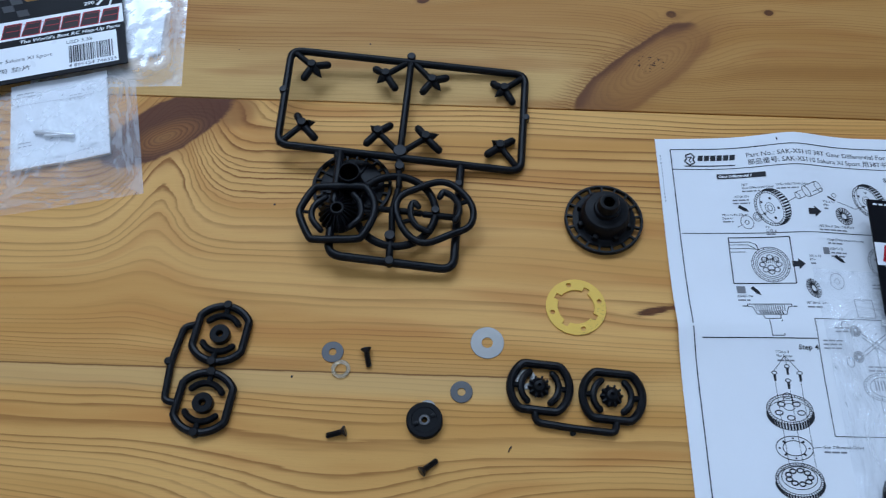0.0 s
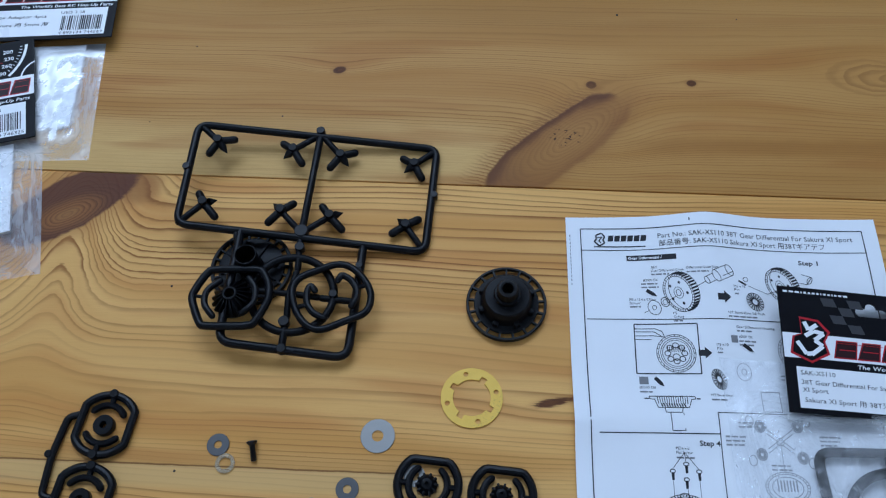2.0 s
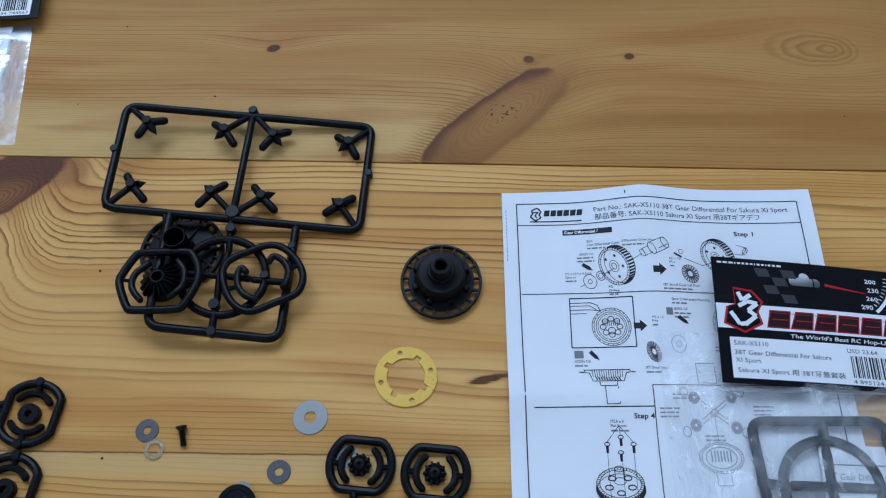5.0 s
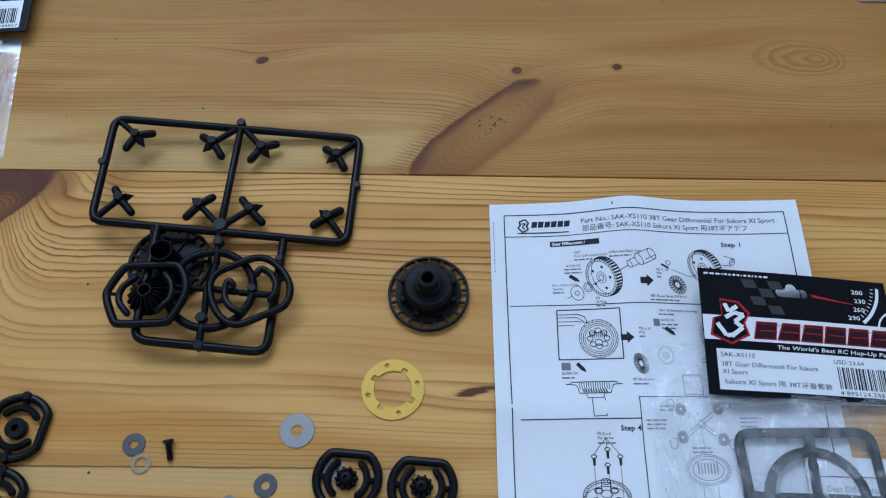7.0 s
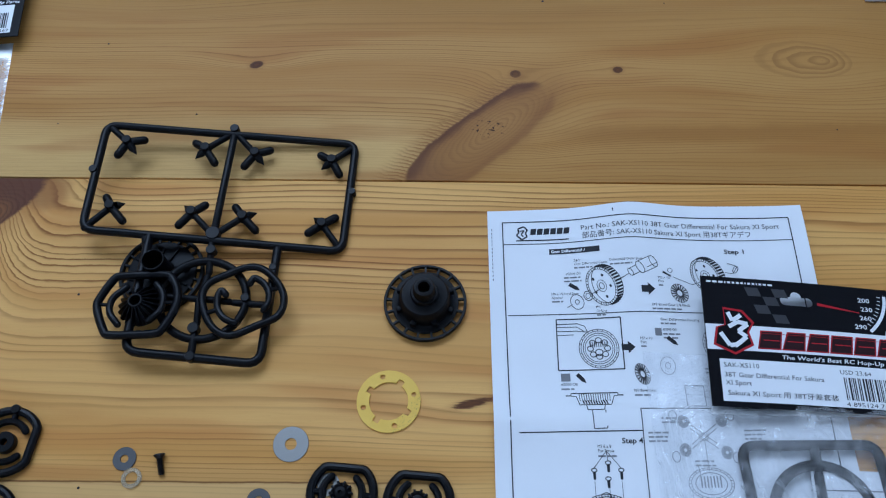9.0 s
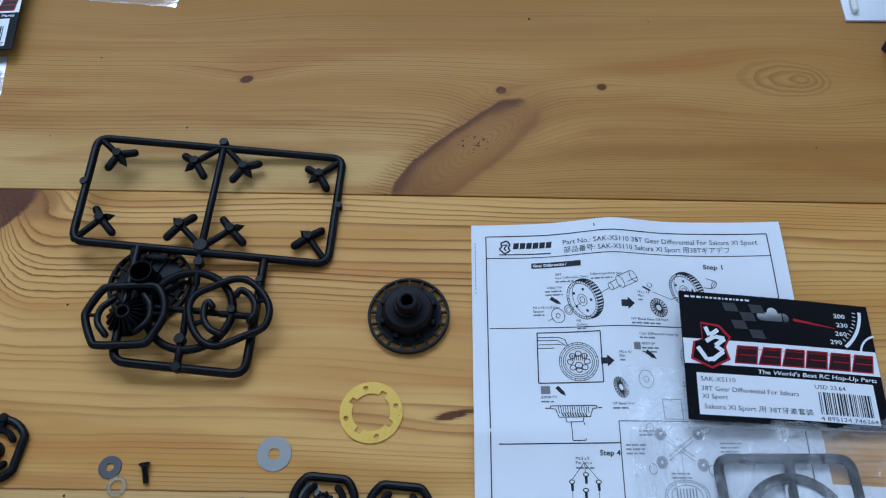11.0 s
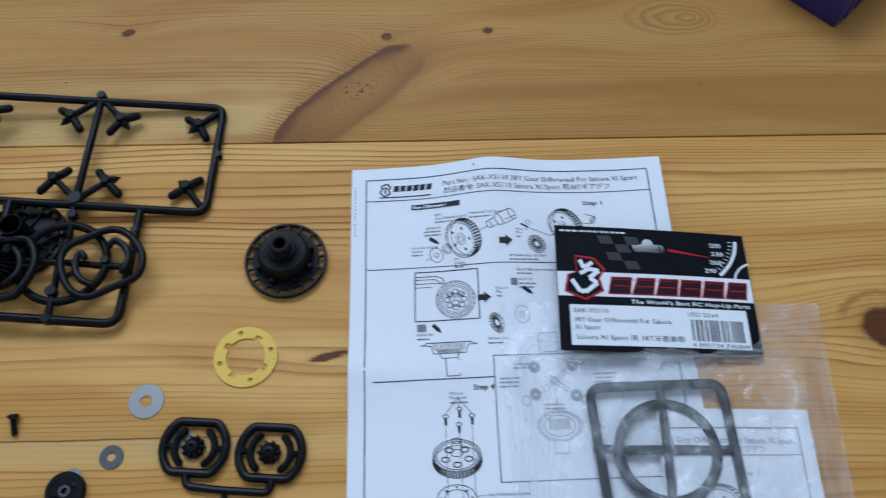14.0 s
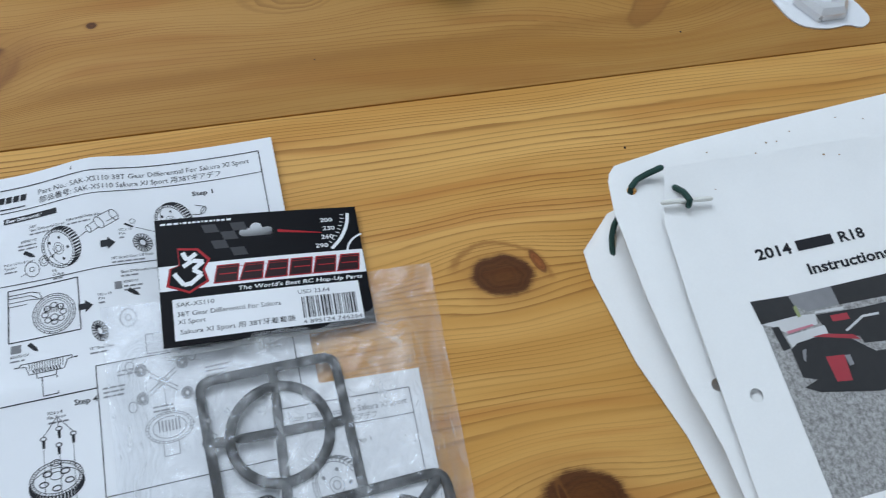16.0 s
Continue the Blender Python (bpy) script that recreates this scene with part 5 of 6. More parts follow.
def pillow(base, name, corners, lift, bulge, mat, nu=44, nv=44, seed=0, rough=1.0, floor=None, calm=None, ridges=0.5):
    """A clear bag: two films joined at the edges, bulging over what lies inside, crumpled."""
    a, b, c, d = (Vector(p) for p in corners)
    rows, sheets = [], []
    for top in (True, False):
        bm, grid = bmesh.new(), []
        sheets.append(bm)
        for j in range(nv + 1):
            line = []
            for i in range(nu + 1):
                s, t = i / nu, j / nv
                p = (a * (1 - s) + b * s) * (1 - t) + (d * (1 - s) + c * s) * t
                edge = min(1.0, 7 * min(s, 1 - s)) * min(1.0, 7 * min(t, 1 - t))
                edge = edge * edge * (3 - 2 * edge)
                ground = floor(p.x, p.y) if floor else 0.0
                fold = noise.noise(Vector((p.x * 0.06 + seed, p.y * 0.035, seed))) + 0.5 * noise.noise(Vector((p.x * 0.16, p.y * 0.11 + seed, 3.1)))
                crease = abs(noise.noise(Vector((p.x * 0.05 - p.y * 0.03 + seed, p.y * 0.05 + p.x * 0.02, 7.7)))) + 0.5 * abs(noise.noise(Vector((p.x * 0.13 + p.y * 0.05, p.y * 0.12 - p.x * 0.06 + seed, 1.3))))
                sharp = max(0.0, 1 - 8 * abs(noise.noise(Vector((p.x * 0.03 + p.y * 0.012 + seed, p.y * 0.017 - p.x * 0.01, 5.5))))) + 0.6 * max(0.0, 1 - 7 * abs(noise.noise(Vector((p.x * 0.05 - p.y * 0.02, p.y * 0.05 + seed, 9.1)))))
                if top:
                    fold, crease = (fold * calm(s, t), crease * calm(s, t) + 0.5 * (1 - calm(s, t))) if calm else (fold, crease)
                    z = lift + ground + edge * bulge(s, t) + rough * (fold * 0.9 - crease * 1.6 + 0.8) * (0.1 + 0.9 * edge)
                    z = max(z, lift + ground + 0.12 + edge * bulge(s, t) * 0.8) + sharp * ridges * (0.3 + 0.7 * edge)
                else:
                    z = lift + ground
                line.append(bm.verts.new((p.x, p.y, z)))
            grid.append(line)
        rows.append(grid)
        for j in range(nv):
            for i in range(nu):
                bm.faces.new((grid[j][i], grid[j][i + 1], grid[j + 1][i + 1], grid[j + 1][i]))
    own(part("back_" + name, sheets[1], FILM_BACK, base, "", 180), base)
    front = own(part(name, sheets[0], mat, base, "crumpled clear polythene", 180), base)
    front.visible_shadow = False
    return front


# ---- the opened bag on the instruction sheet ----


def on_page(x, y):
    """Height of the ground under the bag: the sheet where it lies, else the table."""
    u = (x - page.x) * page.c + (y - page.y) * page.s
    v = (x - page.x) * page.s - (y - page.y) * page.c
    return sheet_height(u, v) + 0.3 if 0 <= u <= 148 and 0 <= v <= 210 else 0.4


bag = thing("parts_bag", "clear plastic bag of black parts with a black header card", "parts bag", (270, -150, 0))
pillow(bag, "film", ((199, -88.5), (340.5, -91), (333.5, -238), (204, -238)), 0.2, lambda s, t: 0.4 + 9.0 * rise(t, 0.07, 0.26) + 2.4 * max(0.0, t - 0.25), FILM, 100, 104, 3, 1.7, on_page, lambda s, t: 0.12 + 0.88 * rise(t, 0.14, 0.5), 1.3)
card_plane = lambda u, v: 13.4 - 10.0 * (u / 87) - 3.2 * (v / 58) * (1 - u / 87) + 0.9 * math.sin(math.pi * u / 87)  # noqa: E731
card = Sheet(225.2, -56.4, -1.1, card_plane)
header_card(bag, card, 87.0, 58.0, "USD 23.64", "4 895124 746264", (("SAK-XS110", 6.4, 41.2, 15), ("38T Gear Differential For Sakura", 6.4, 45.4, 42), ("XI Sport", 6.4, 48.8, 11), ("Sakura XI Sport 用 38T牙差套装", 7.0, 53.2, 46.5)))
bm = bmesh.new()
block(bm, 225.6, 311.4, -115.9, -113.2, 2.0, 3.2, None, 0.4)
own(part("card_fold", bm, PAPER_OLD, bag, "pale back half of the folded card"), bag)

# the second sheet inside the bag
leaflet = thing("folded_leaflet", "folded white instruction leaflet inside the clear bag", "paper", (290, -170, 4))
leaflet_paper = own(part("paper", leaf(Sheet(262, -138.2, -1.2, lambda u, v: 3.2 + 0.5 * math.sin(u * 0.09)), 62.5, 92, 24, 24, 0.3), PAPER, leaflet), leaflet)
lp = Sheet(262, -138.2, -1.2, lambda u, v: 3.2 + 0.5 * math.sin(u * 0.09))
ink = Press(lp)
ink.line([(1, 8.2), (57, 7.6), (57, 90)], 0.5).line([(1, 19.4), (57, 18.6)], 0.4)
ink.lettering("38T Gear Differential For Sakura XI Sport", 1.0, 14.2, 54, 2.6)
ink.lettering("用38Tギアデフ", 24, 17.8, 18, 2.3)
ink.lettering("Step 1", 31, 27, 7, 2.0)
ink.lettering("Step 3", 30, 54, 8, 2.2)
cog(ink, 22, 42, 9, 11, -20, 36, 0.13, True, (2.0, -0.6))
ink.done("leaflet_print", INK_GREY, leaflet_paper)

bag_tree = thing("bagged_moulding_tree", "black plastic parts frame with ring and cross inside a bag", "plastic sprue", (265, -156, 4))


def sealed(pts, z=3.5):
    return [(x, y, z + on_page(x, y) * 0.3) for x, y in pts]


bm = bmesh.new()
tube(bm, fillet(sealed([(239.2, -183), (235.2, -129.2), (290.6, -127.8), (293, -185)]), 6, False), 2.1, seg=12)
own(part("frame_runner", bm, BLACK, bag_tree), bag_tree)
bm = bmesh.new()
tube(bm, sealed([(264.6 + 19.6 * math.cos(a), -156.2 + 19.6 * math.sin(a)) for a in (2 * math.pi * k / 40 for k in range(40))]), 2.15, True, 12)
own(part("core_ring", bm, BLACK, bag_tree), bag_tree)
for pts in (((265, -138), (264.9, -128.6)), ((244, -155.6), (236.5, -154.5)), ((285, -156.2), (292, -155.6)), ((264.2, -175), (263.6, -184))):
    bm = bmesh.new()
    tube(bm, sealed(pts), 2.1, seg=10)
    own(part("core_spoke", bm, BLACK, bag_tree), bag_tree)
for pts in (((264.8, -141.0), (264.2, -170.6)), ((249.0, -155.4), (276.6, -155.6)), ((264.1, -168.6), (264.0, -174)), ((278.4, -155.8), (284, -156))):
    bm = bmesh.new()
    tube(bm, sealed(pts), 2.0, seg=10)
    own(part("cross_pin", bm, BLACK, bag_tree), bag_tree)
bm = bmesh.new()
tube(bm, fillet(sealed([(244, -181.8), (262, -187), (293, -185.2), (325, -183.6), (327.5, -236)]), 6, False), 2.1, seg=12)
own(part("outer_runner", bm, BLACK, bag_tree), bag_tree)
for hub, ends in (((313.2, -194.4), ((307.4, -191.2), (318.4, -201.0), (322, -186.5))), ((283, -194), ((278.6, -198), (286.5, -191.5), (281, -187)))):
    bm = bmesh.new()
    for e in ends:
        tube(bm, sealed([hub, e]), 2.1, seg=10)
    own(part("cross_pin", bm, BLACK, bag_tree), bag_tree)

bag_loops = thing("bagged_loop_sprue", "tangled black oval loops of moulded parts inside the bag", "plastic sprue", (235, -200, 4))
for cx, cy, length, width, turn, z in ((226, -194, 32, 27, 20, 5.2), (262, -197, 34, 24, -12, 5.6), (238, -196, 30, 23, 62, 7.0), (249, -192, 30, 22, 10, 7.6), (274, -199, 27, 21, 40, 6.6), (232, -207, 30, 24, 75, 6.4), (252, -209, 33, 24, -24, 6.2), (268, -212, 30, 22, 15, 5.2)):
    oval("loop", bag_loops, cx, cy, length, width, turn, z, 1.6, gap=6.0)
bm = bmesh.new()
tube(bm, fillet([(213.5, -236, 3.2), (213.0, -196, 3.6), (219.5, -180.6, 5.8), (235, -181.2, 6), (246, -187, 6.0), (247, -200, 6)], 6, False), 1.7, seg=10)
own(part("outer_runner", bm, BLACK, bag_loops), bag_loops)
bag_case = thing("bagged_differential_housing", "black slotted differential housing inside the clear bag", "gear housing", (301, -213.5, 2))
slotted_flange(bag_case, 12.4, 13.6, 15.2, 1.6, 3.6, 18, BLACK)
bm = bmesh.new()
lathe(bm, [(0.02, 0.4), (12.5, 0.6), (12.5, 3.2), (10, 3.6), (9, 5.2), (4.5, 5.6), (4.2, 6.0), (0.02, 6.0)], 40, (0, 0, 0), False)
part("cup", bm, BLACK, bag_case)
pouch = thing("hardware_pouch", "small clear inner pouch with a yellow gasket", "pouch", (240, -215, 6))
pillow(pouch, "film", ((216, -189.5), (266, -204.5), (258, -236), (207, -226)), 9.4, lambda s, t: 1.0, FILM, 24, 24, 9, 0.5)
bm = bmesh.new()
flat(bm, circle(235.4, -213.4, 11.8, 48), [circle(235.4, -213.4, 7.4, 40)] + [circle(235.4 + 9.5 * math.cos(radians(a)), -213.4 + 9.5 * math.sin(radians(a)), 1.0, 12) for a in (15, 105, 195, 285)], 9.7, 10.3)
tagged(part("bagged_gasket", bm, GASKET), "yellow paper gasket inside the small pouch", "gasket")

# ---- the bags on the far side ----
front_bag = thing("small_parts_bag", "clear parts bag with black header card, metal pins and folded leaflet", "parts bag", (-165, -20, 0))
fpos = lambda u, v: 8.6 - 1.2 * u / 87 - 1.5 * v / 68  # noqa: E731
fcard = Sheet(-247.5, 58.0, 16.5, fpos)
header_card(front_bag, fcard, 87.0, 68.5, "USD 3.38", "4 895124 746325", (("Spacer For Sakura XI Sport", 6.4, 46.5, 42), ("Sport 用 垫片", 7.0, 52.0, 30)))
pillow(front_bag, "film", ((-228, -8), (-143.5, 19.5), (-121.5, -60.0), (-207, -80)), 0.1, lambda s, t: 4.2 * (1 - 0.35 * t), FILM_CLOUDY, 56, 56, 21, 0.7, None, None, 0.3)
front_leaf = thing("folded_leaflet", "folded white leaflet inside a clear parts bag", "paper", (-170, -20, 0.5))
fl = Sheet(-204.5, 0.5, 15.5, lambda u, v: 2.4 + 0.3 * math.sin(u * 0.15))
front_paper = own(part("paper", leaf(fl, 49.5, 54, 16, 16, 1.6), PAPER, front_leaf), front_leaf)
ink = Press(fl)
for u, v, w, n in ((3, 6, 12, 2), (30, 12, 9, 2), (4, 38, 10, 2), (34, 46, 13, 2), (20, 50, 8, 1)):
    caption(ink, u, v, w, n, 2.2)
ink.lettering("S111", 36, 11.0, 9, 2.2)
ink.line([(2, 14), (48, 14)], 0.35)
ink.done("leaflet_print", INK_PALE, front_paper)
for n, (x, y, turn, r, length) in enumerate(((-182.5, -28.2, -4, 1.3, 19), (-177, -30.5, 6, 1.0, 9))):
    bm = bmesh.new()
    tube(bm, [(0, 0, 0), (length * 0.55, 0, 0), (length * 0.56, 0, 0.0), (length, 0, 0)], r, seg=12)
    ob = part("metal_pin", bm, RIVET)
    ob.matrix_basis = pose(x * MM, y * MM, 3.9 * MM, 0, 0, turn)
    tagged(ob, "short bright metal pin in the clear bag", "pin", "pins in the bag")

back_bag = thing("small_parts_bag", "clear parts bag with black header card and folded leaflet, partly covered", "parts bag", (-150, 50, 0))
bcard = Sheet(-213, 139.5, 5.2, lambda u, v: 9.6 - 2.2 * v / 60)
header_card(back_bag, bcard, 87.0, 62.0, "USD 3.38", "4 895124 744567", (("Hex Adaptor 4pcs", 18, 43.5, 30), ("Sakura 用 5mm 厚", 18, 49.0, 32)))
pillow(back_bag, "film", ((-208, 78), (-126.5, 86.5), (-115.5, 6.8), (-196, 2)), 0.1, lambda s, t: 3.2 * (1 - 0.5 * t), FILM_CLOUDY, 52, 52, 33, 0.7, None, None, 0.3)
back_leaf = thing("folded_leaflet", "folded white leaflet with a wheel drawing inside a clear bag", "paper", (-140, 55, 0.5))
bl = Sheet(-170.5, 80.0, 5.5, lambda u, v: 2.2 + 0.3 * math.sin(u * 0.2))
back_paper = own(part("paper", leaf(bl, 34.5, 57, 12, 16, 1.5), PAPER, back_leaf), back_leaf)
ink = Press(bl)
ink.lettering("SAK-D123 Hex", 9, 13.5, 23, 2.3)
ink.lettering("SAK-D123 SA", 10, 17.4, 22, 2.3)
ink.ring(23, 34, 6.5, 7.2, 0.35, -30).ring(25, 33, 5.0, 6.2, 0.35, -30).ring(25, 33, 2.6, 3.4, 0.5, -30).ring(25, 33, 1.2, 1.6, 0.4).line([(15, 28), (19, 30)], 0.8)
for u, v, w, n in ((12, 21, 20, 2), (8, 47, 10, 2), (28, 42, 4, 3)):
    caption(ink, u, v, w, n)
ink.done("leaflet_print", INK_PALE, back_paper)
over_bag = thing("empty_bag", "crumpled clear plastic bag lying over a header card", "plastic bag", (-190, 140, 9))
pillow(over_bag, "film", ((-270, 190), (-165, 185), (-152, 112), (-262, 104)), 10.4, lambda s, t: 4.0, FILM_MILKY, 36, 36, 44, 1.6)
far_bag = thing("plastic_bag", "flat clear plastic bag with silvery creases at the far side", "plastic bag", (-60, 160, 0))
pillow(far_bag, "film", ((-150, 208), (-32, 200), (-39.5, 124.5), (-130, 132.5)), 0.2, lambda s, t: 5.0, FILM_MILKY, 32, 32, 51, 1.5)
for x, y, turn in ((-66, 150, 20), (-52, 158, -35), (-44, 145, 70)):
    bm = bmesh.new()
    block(bm, -9, 9, -3, 3, 0.6, 3.4, None, 0.6)
    ob = part("moulded_link", bm, BLACK)
    ob.matrix_basis = pose(x * MM, y * MM, 0.0002, 0, 0, turn)
    tagged(ob, "dark moulded part inside the far plastic bag", "plastic part", "parts in the far bag")

# ---- the bound manual ----
manual = thing("printed_manual", "loose-leaf printed manual of white sheets tied with green yarn", "manual", (500, -160, 0))


def outline_leaf(name, outline, height, mat, parent, thick=0.25, holes=()):
    """A sheet of any outline, laid on a surface of heights."""
    bm = bmesh.new()
    flat(bm, outline, holes, 0.0, thick)
    bmesh.ops.triangulate(bm, faces=bm.faces)
    for _ in range(4):
        long_edges = [e for e in bm.edges if e.calc_length() > 14]
        if not long_edges:
            break
        bmesh.ops.subdivide_edges(bm, edges=long_edges, cuts=1)
        bmesh.ops.triangulate(bm, faces=bm.faces)
    for v in bm.verts:
        v.co.z += height(v.co.x, v.co.y)
    return own(part(name, bm, mat, parent, "", 60), parent)


def low_height(x, y):
    """The lower pages bulge up quickly from their edge towards the pile."""
    line = ((-81, 429), (-98, 412.5), (-112, 412), (-155, 419), (-190, 429.8), (-218, 434.4), (-260, 441))
    edge = 470.0 if y > -70 else 441.0
    for (y0, x0), (y1, x1) in zip(line, line[1:]):
        if y1 <= y <= y0:
            edge = x0 + (x1 - x0) * (y0 - y) / (y0 - y1)
    return 0.6 + 12.0 * (1 - math.exp(-max(0.0, x - edge) / 20)) * (0.45 + 0.55 / (1 + math.exp(-(y + 210) / 20)))


def mid_height(x, y):
    return 26.0 + 3.2 * (1 - math.exp(-max(0.0, x - 446) / 7)) + 0.085 * min(0.0, y + 70) - 3.0 * math.exp(-max(0.0, x - 428) / 5) + 0.5 * math.sin(y * 0.05)


def top_height(x, y):
    return 31.0 + 0.1 * min(0.0, y + 79) + 1.6 * math.exp(-max(0.0, -79 - y) / 7) + 0.06 * math.sin(x * 0.04 + y * 0.03)


under = [(412.5, -98), (429.8, -81), (470, -66), (640, -50), (640, -260), (441, -260), (434.4, -218), (429.8, -190.5), (419, -155), (412, -112)]
outline_leaf("bottom_sheet", under, low_height, PAPER_OLD, manual)
for k in range(8):
    edge = 446 + 2.5 * math.sin(k * 2.1) + 0.5 * k
    outline_leaf("sheet", [(edge + 3, -86 + 0.8 * k), (640, -62 - 0.6 * k), (640, -260), (edge - 3, -260), (edge, -190), (edge + 2, -130)], lambda x, y, k=k: 5.0 + 2.2 * k + 0.011 * k * min(0.0, y + 75) + 0.4 * math.sin(x * 0.05 + y * 0.03), PAPER_OLD, manual)
outline_leaf("middle_sheet", [(427.5, -71.8), (430.5, -69), (448.6, -66.9), (510, -60), (640, -47), (640, -260), (440, -260), (438, -222), (436.3, -200.3), (431.2, -173.4), (426.3, -131.8), (423.8, -91.5), (425.7, -76)], mid_height, PAPER_OLD, manual,
             holes=[circle(434.2, -83.2, 2.2, 16), circle(443.0, -175.3, 2.7, 16)])
top_leaf = outline_leaf("top_sheet", [(448.6, -80.2), (450.2, -78.5), (566, -77.8), (640, -77), (640, -260), (441.8, -260), (441.6, -222), (441.4, -191), (441.0, -166), (440.6, -141), (441.2, -104)], top_height, PAPER_OLD, manual, 0.22,
             [circle(453, -95.6, 1.4, 12), circle(455.4, -183.8, 2.9, 18)])
top_page = Sheet(448.6, -78.7, 2.2, lambda u, v: top_height(448.6 + u, -78.7 + 0.0384 * u - v) + 0.25)
ink = Press(top_page, 0.15)
ink.lettering("2014", 27.2, 50.3, 17.5, 5.0, heavy=0.028)
ink.bar(47.6, 45.2, 66.0, 50.1)
ink.lettering("R18", 69.4, 50.1, 13.0, 5.0, heavy=0.028)
ink.lettering("Instructions", 48.4, 61.4, 42.0, 5.0, heavy=0.028)
ink.done("title_text", INK, top_leaf, "black printed title")


def photo_ground():
    m, tree_, shader = material("printed_gravel")
    x, y, z = coords(tree_)
    n = noise_of(tree_, x * 0.5, y * 0.4, 0.0, 5.0, 0.85)
    shade = noise_of(tree_, x * 0.06, y * 0.06, 4.0, 2.0)
    base = blend(tree_, n.step(0.32, 0.68), (0.1, 0.095, 0.09), (0.55, 0.54, 0.53))
    tree_.links.new(blend(tree_, shade * 0.35, base, (0.3, 0.29, 0.28)), shader.inputs["Base Color"])
    shader.inputs["Roughness"].default_value = 0.5
    return m


GRAVEL = photo_ground()
P_DARK = plain("photo_dark", (0.02, 0.02, 0.022), 0.5, vary=0.5, grain=0.25, bump=0)
P_GREY = plain("photo_grey", (0.24, 0.24, 0.25), 0.5, vary=0.3, grain=0.2, bump=0)
P_PALE = plain("photo_pale", (0.6, 0.6, 0.6), 0.5, vary=0.1, grain=0.2, bump=0)
P_RED = plain("photo_red", (0.4, 0.035, 0.05), 0.5, vary=0.25, grain=0.2, bump=0)
P_PINK = plain("photo_pink", (0.6, 0.2, 0.25), 0.5, vary=0.2, grain=0.2, bump=0)
ink = Press(top_page, 0.15)
for j in range(14):
    for i in range(20):
        ink.face([(17.2 + i * 6, 69.0 + j * 6), (23.2 + i * 6, 69.0 + j * 6), (23.2 + i * 6, 75.0 + j * 6), (17.2 + i * 6, 75.0 + j * 6)])
ink.done("photo_gravel", GRAVEL, top_leaf, "grey printed photograph of gravel")
P_POST = plain("photo_green", (0.3, 0.34, 0.16), 0.5, vary=0.2, grain=0.2, bump=0)
for level, (name, mat, shapes) in enumerate((
        ("photo_backdrop", P_DARK, [[(15.9, 67.3), (33.7, 68.4), (34.9, 73.5), (34.4, 77.6), (23.9, 77.8), (16.8, 77.9)], [(55.1, 68.5), (106.9, 68.4), (103.0, 78.9), (55.5, 77.2)]]),
        ("photo_wall", P_GREY, [[(33.7, 68.4), (55.1, 68.5), (55.5, 77.2), (39.9, 77.0), (34.9, 73.5)]]),
        ("photo_ground", P_PALE, [[(16.8, 77.9), (34.4, 77.6), (42.5, 78.6), (41.8, 83.2), (26.0, 83.5), (22.0, 80.2)]]),
        ("photo_rear", P_DARK, [[(20.7, 80.1), (24.0, 80.3), (25.5, 90.4), (21.7, 90.7)], [(42.5, 79.1), (64.7, 80.5), (102.2, 80.9), (95.2, 99.9), (59.2, 95.4), (58.3, 92.1), (44.7, 88.0)]]),
        ("photo_wing", P_PALE, [[(25.4, 85.0), (44.6, 84.1), (44.7, 88.0), (36.8, 88.2), (26.2, 90.0)], [(52.9, 88.4), (63.5, 83.7), (71.8, 84.1), (71.6, 85.1), (63.7, 84.8), (54.0, 89.0)], [(42.8, 77.6), (56.7, 78.2), (56.2, 79.6), (42.5, 78.6)]]),
        ("photo_car", P_DARK, [[(25.3, 90.9), (29.2, 88.9), (38.8, 88.3), (50.9, 89.7), (62.7, 99.8), (94.4, 101.9), (89.0, 116.3), (56.7, 115.9), (30.6, 110.5), (24.5, 107.2), (31.5, 105.3), (25.5, 103.1)]]),
        ("photo_panel", P_RED, [[(36.9, 87.8), (43.2, 87.8), (55.7, 90.8), (58.0, 93.5), (50.3, 91.3)], [(39.0, 97.1), (47.7, 98.1), (46.6, 109.1), (39.6, 108.1)], [(48.9, 80.8), (57.1, 81.2), (57.3, 84.2), (49.0, 83.6)]]),
        ("photo_stripe", P_PINK, [[(26.6, 83.1), (39.4, 82.6), (39.6, 83.4), (26.7, 84.4)]]),
        ("photo_sticker", P_GREY, [[(47.6, 98.4), (50.2, 98.6), (50.3, 102.9), (47.9, 103.2)], [(30.0, 92.3), (32.0, 92.1), (29.4, 97.5), (28.9, 95.8)]]),
        ("photo_post", P_POST, [[(33.8, 73.8), (35.5, 73.3), (35.7, 78.4), (34.1, 78.6)]]))):
    ink = Press(top_page, 0.19 + 0.03 * level)
    for s in shapes:
        ink.face(s)
    ink.done(name, mat, top_leaf)
# rust-brown specks along the upper margins
RUST = plain("rust_brown_stain", (0.3, 0.15, 0.05), 0.7, vary=0.2, bump=0, spec=0.2)
spots = bmesh.new()
for x, y, r in ((505, -71.4, 0.5), (510.5, -71.5, 0.4), (497.6, -76.1, 0.45), (519.2, -67.1, 0.4), (546, -63, 0.35), (474, -72, 0.35), (560, -66, 0.4), (528.7, -83.4, 0.55), (536.6, -84.6, 0.4), (470, -92, 0.3)):
    z = (top_height if y < -80 else mid_height)(x, y) + 0.42
    spots.faces.new([spots.verts.new((x + r * math.cos(a), y + r * math.sin(a), z)) for a in (2 * math.pi * k / 10 for k in range(10))])
own(part("rust_specks", spots, RUST, manual, "small rust-brown specks on the paper", 0), manual)["kind"] = "stuff"
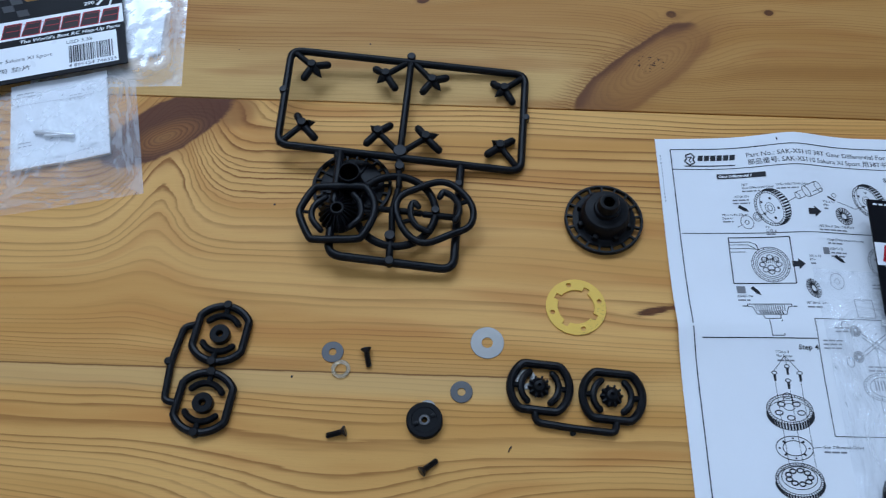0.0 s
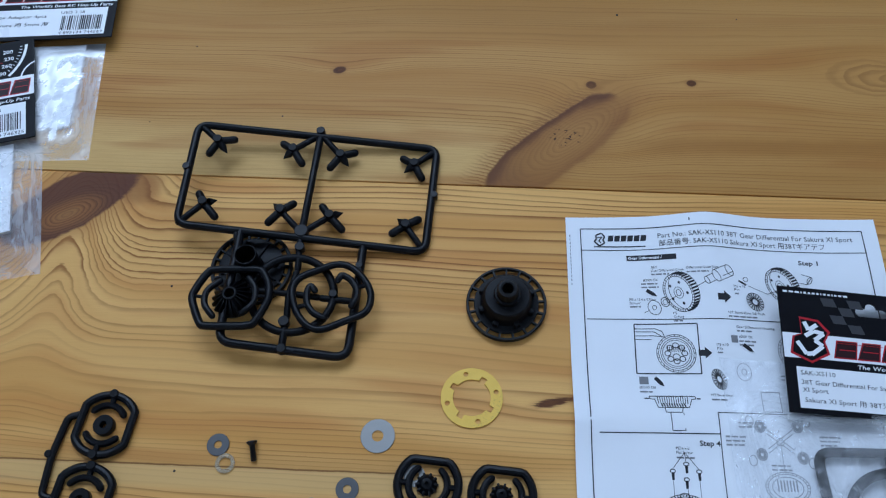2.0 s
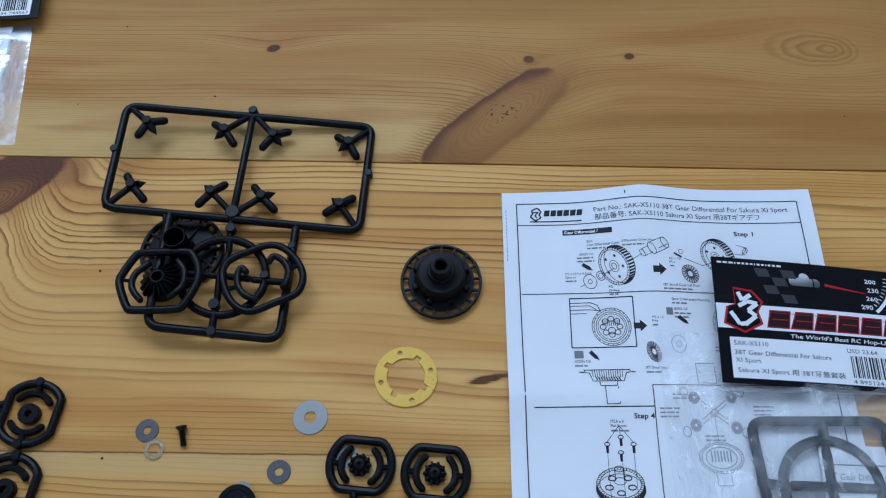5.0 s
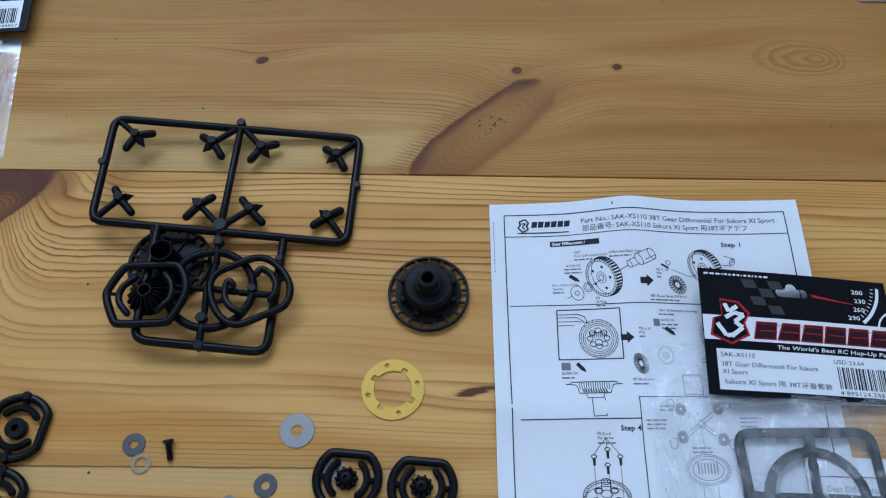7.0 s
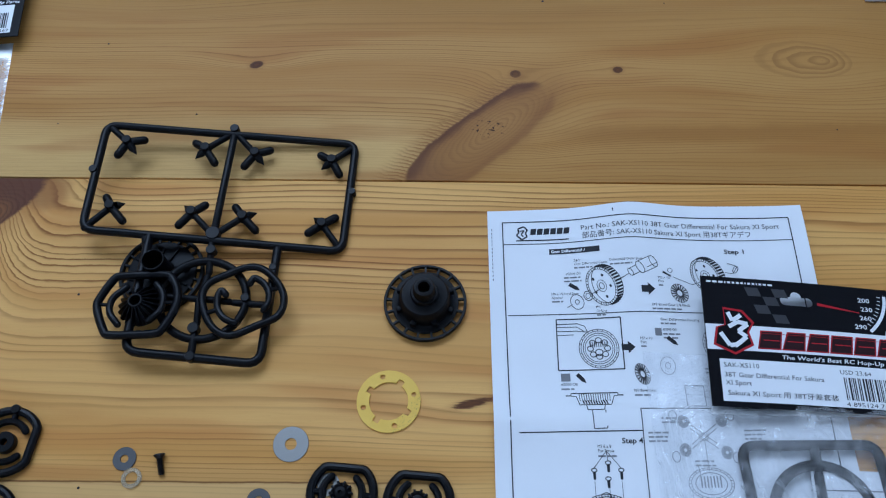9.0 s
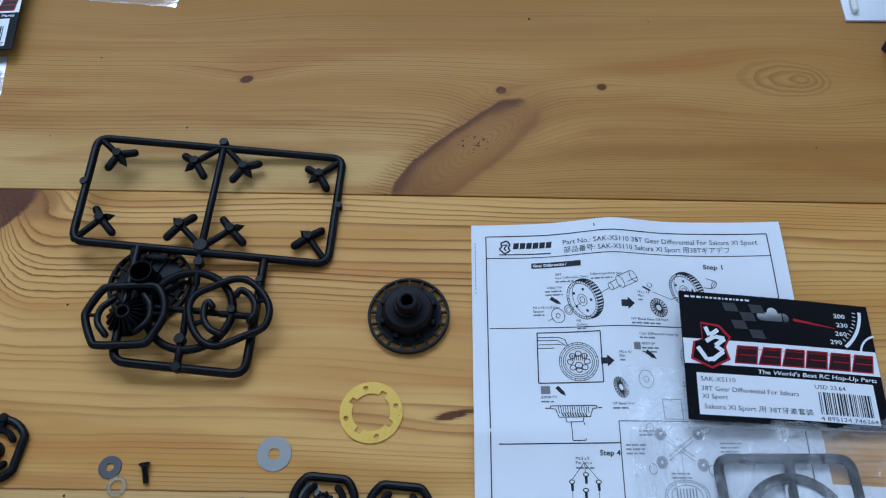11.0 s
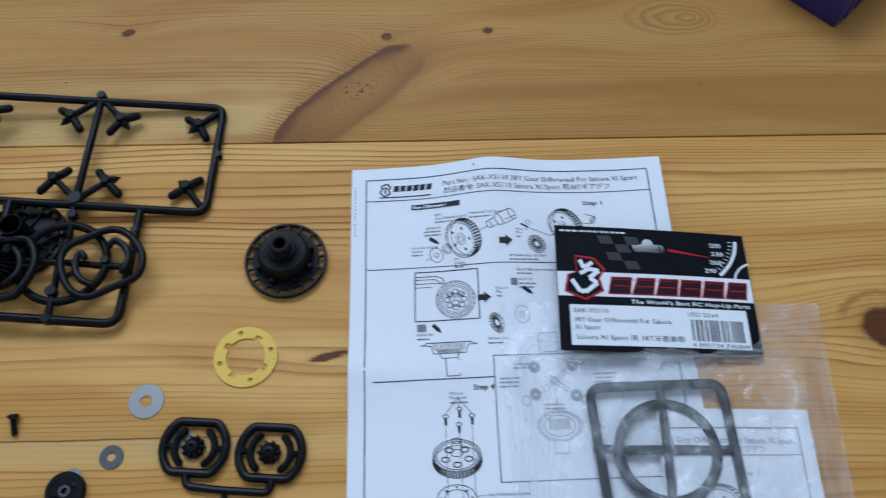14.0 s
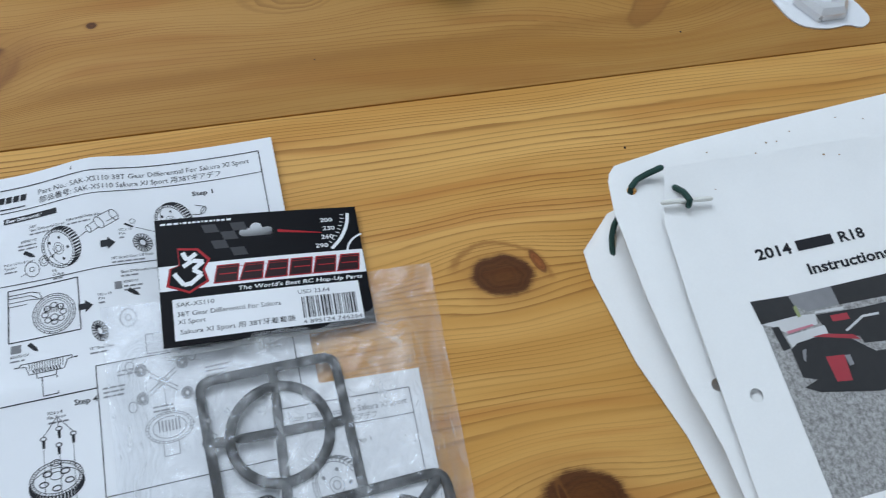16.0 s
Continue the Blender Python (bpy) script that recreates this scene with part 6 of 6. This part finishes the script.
# green yarn and the ivory toggle
for pts in ([(434.0, -83.6, 22.5), (433.6, -82.4, 26.6), (437, -79.6, 27.6), (442, -78.0, 28.4), (447.8, -77.8, 32.0)], [(424.6, -105.6, 4.2), (423.8, -103, 6.0), (424.6, -97, 8.6), (427.4, -91.6, 9.5), (431.5, -87, 16)], [(451.0, -88.6, 31.6), (452.6, -92.6, 33.8), (453.6, -97.6, 34.6), (453.2, -99, 32.6)]):
    bm = bmesh.new()
    tube(bm, [Vector(p) for p in pts], 1.45, seg=8)
    own(part("yarn", bm, GREEN, manual, "twisted dark green yarn"), manual)
bm = bmesh.new()
tube(bm, [(442, -95.8, 32.8), (450, -96.4, 32.9), (464.3, -97.4, 32.8)], 1.15, seg=10)
own(part("toggle", bm, TOGGLE, manual, "short ivory plastic toggle bar"), manual)

# ---- things at the far edge ----
box = thing("blue_box", "dark navy blue plastic box with its corner towards us", "box", (385, 92, 0))
bm = bmesh.new()
block(bm, 0, 44, 0, 44, 0, 26, None, 1.5)
for k in range(4):
    block(bm, 6 + k * 10, 10 + k * 10, -0.8, 1.0, 3, 23, None, 0.4)
ob = part("body", bm, BLUE, box)
ob.matrix_basis = pose(0.0, -0.0242, 0, 0, 0, 44)
blister = thing("blister_pack", "clear white-edged blister with a silvery metal hexagon part", "blister pack", (600, 45, 0))
bm = bmesh.new()
flat(bm, [(v.x, v.y) for v in fillet([(-32, 34, 0), (-28, -8, 0), (-22, -27, 0), (-4, -32, 0), (10, -30, 0), (17, -34, 0), (26, -29, 0), (24, -18, 0), (19, -8, 0), (24, 34, 0)], 9)], [], 0.1, 1.0)
part("backing", bm, CARD_WHITE, blister)
bm = bmesh.new()
lathe(bm, [(8.0, 1.4), (17.5, 1.4), (17.0, 5.5), (13.5, 8.0), (8.6, 8.0)], 6, (0, -11, 0))
part("metal_hexagon", bm, RIVET, blister, "silvery six-sided metal part")
packet = thing("white_packet", "small white packet with a pale plastic peg", "packet", (370, 140, 0))
bm = bmesh.new()
block(bm, 340, 400, 119.5, 170, 0.1, 1.6, None, 0.4)
own(part("wrapper", bm, CARD_WHITE, packet), packet)
bm = bmesh.new()
tube(bm, [(345.5, 125.5, 3.2), (345.8, 136, 3.2)], 1.9, seg=12)
own(part("peg", bm, TOGGLE, packet), packet)
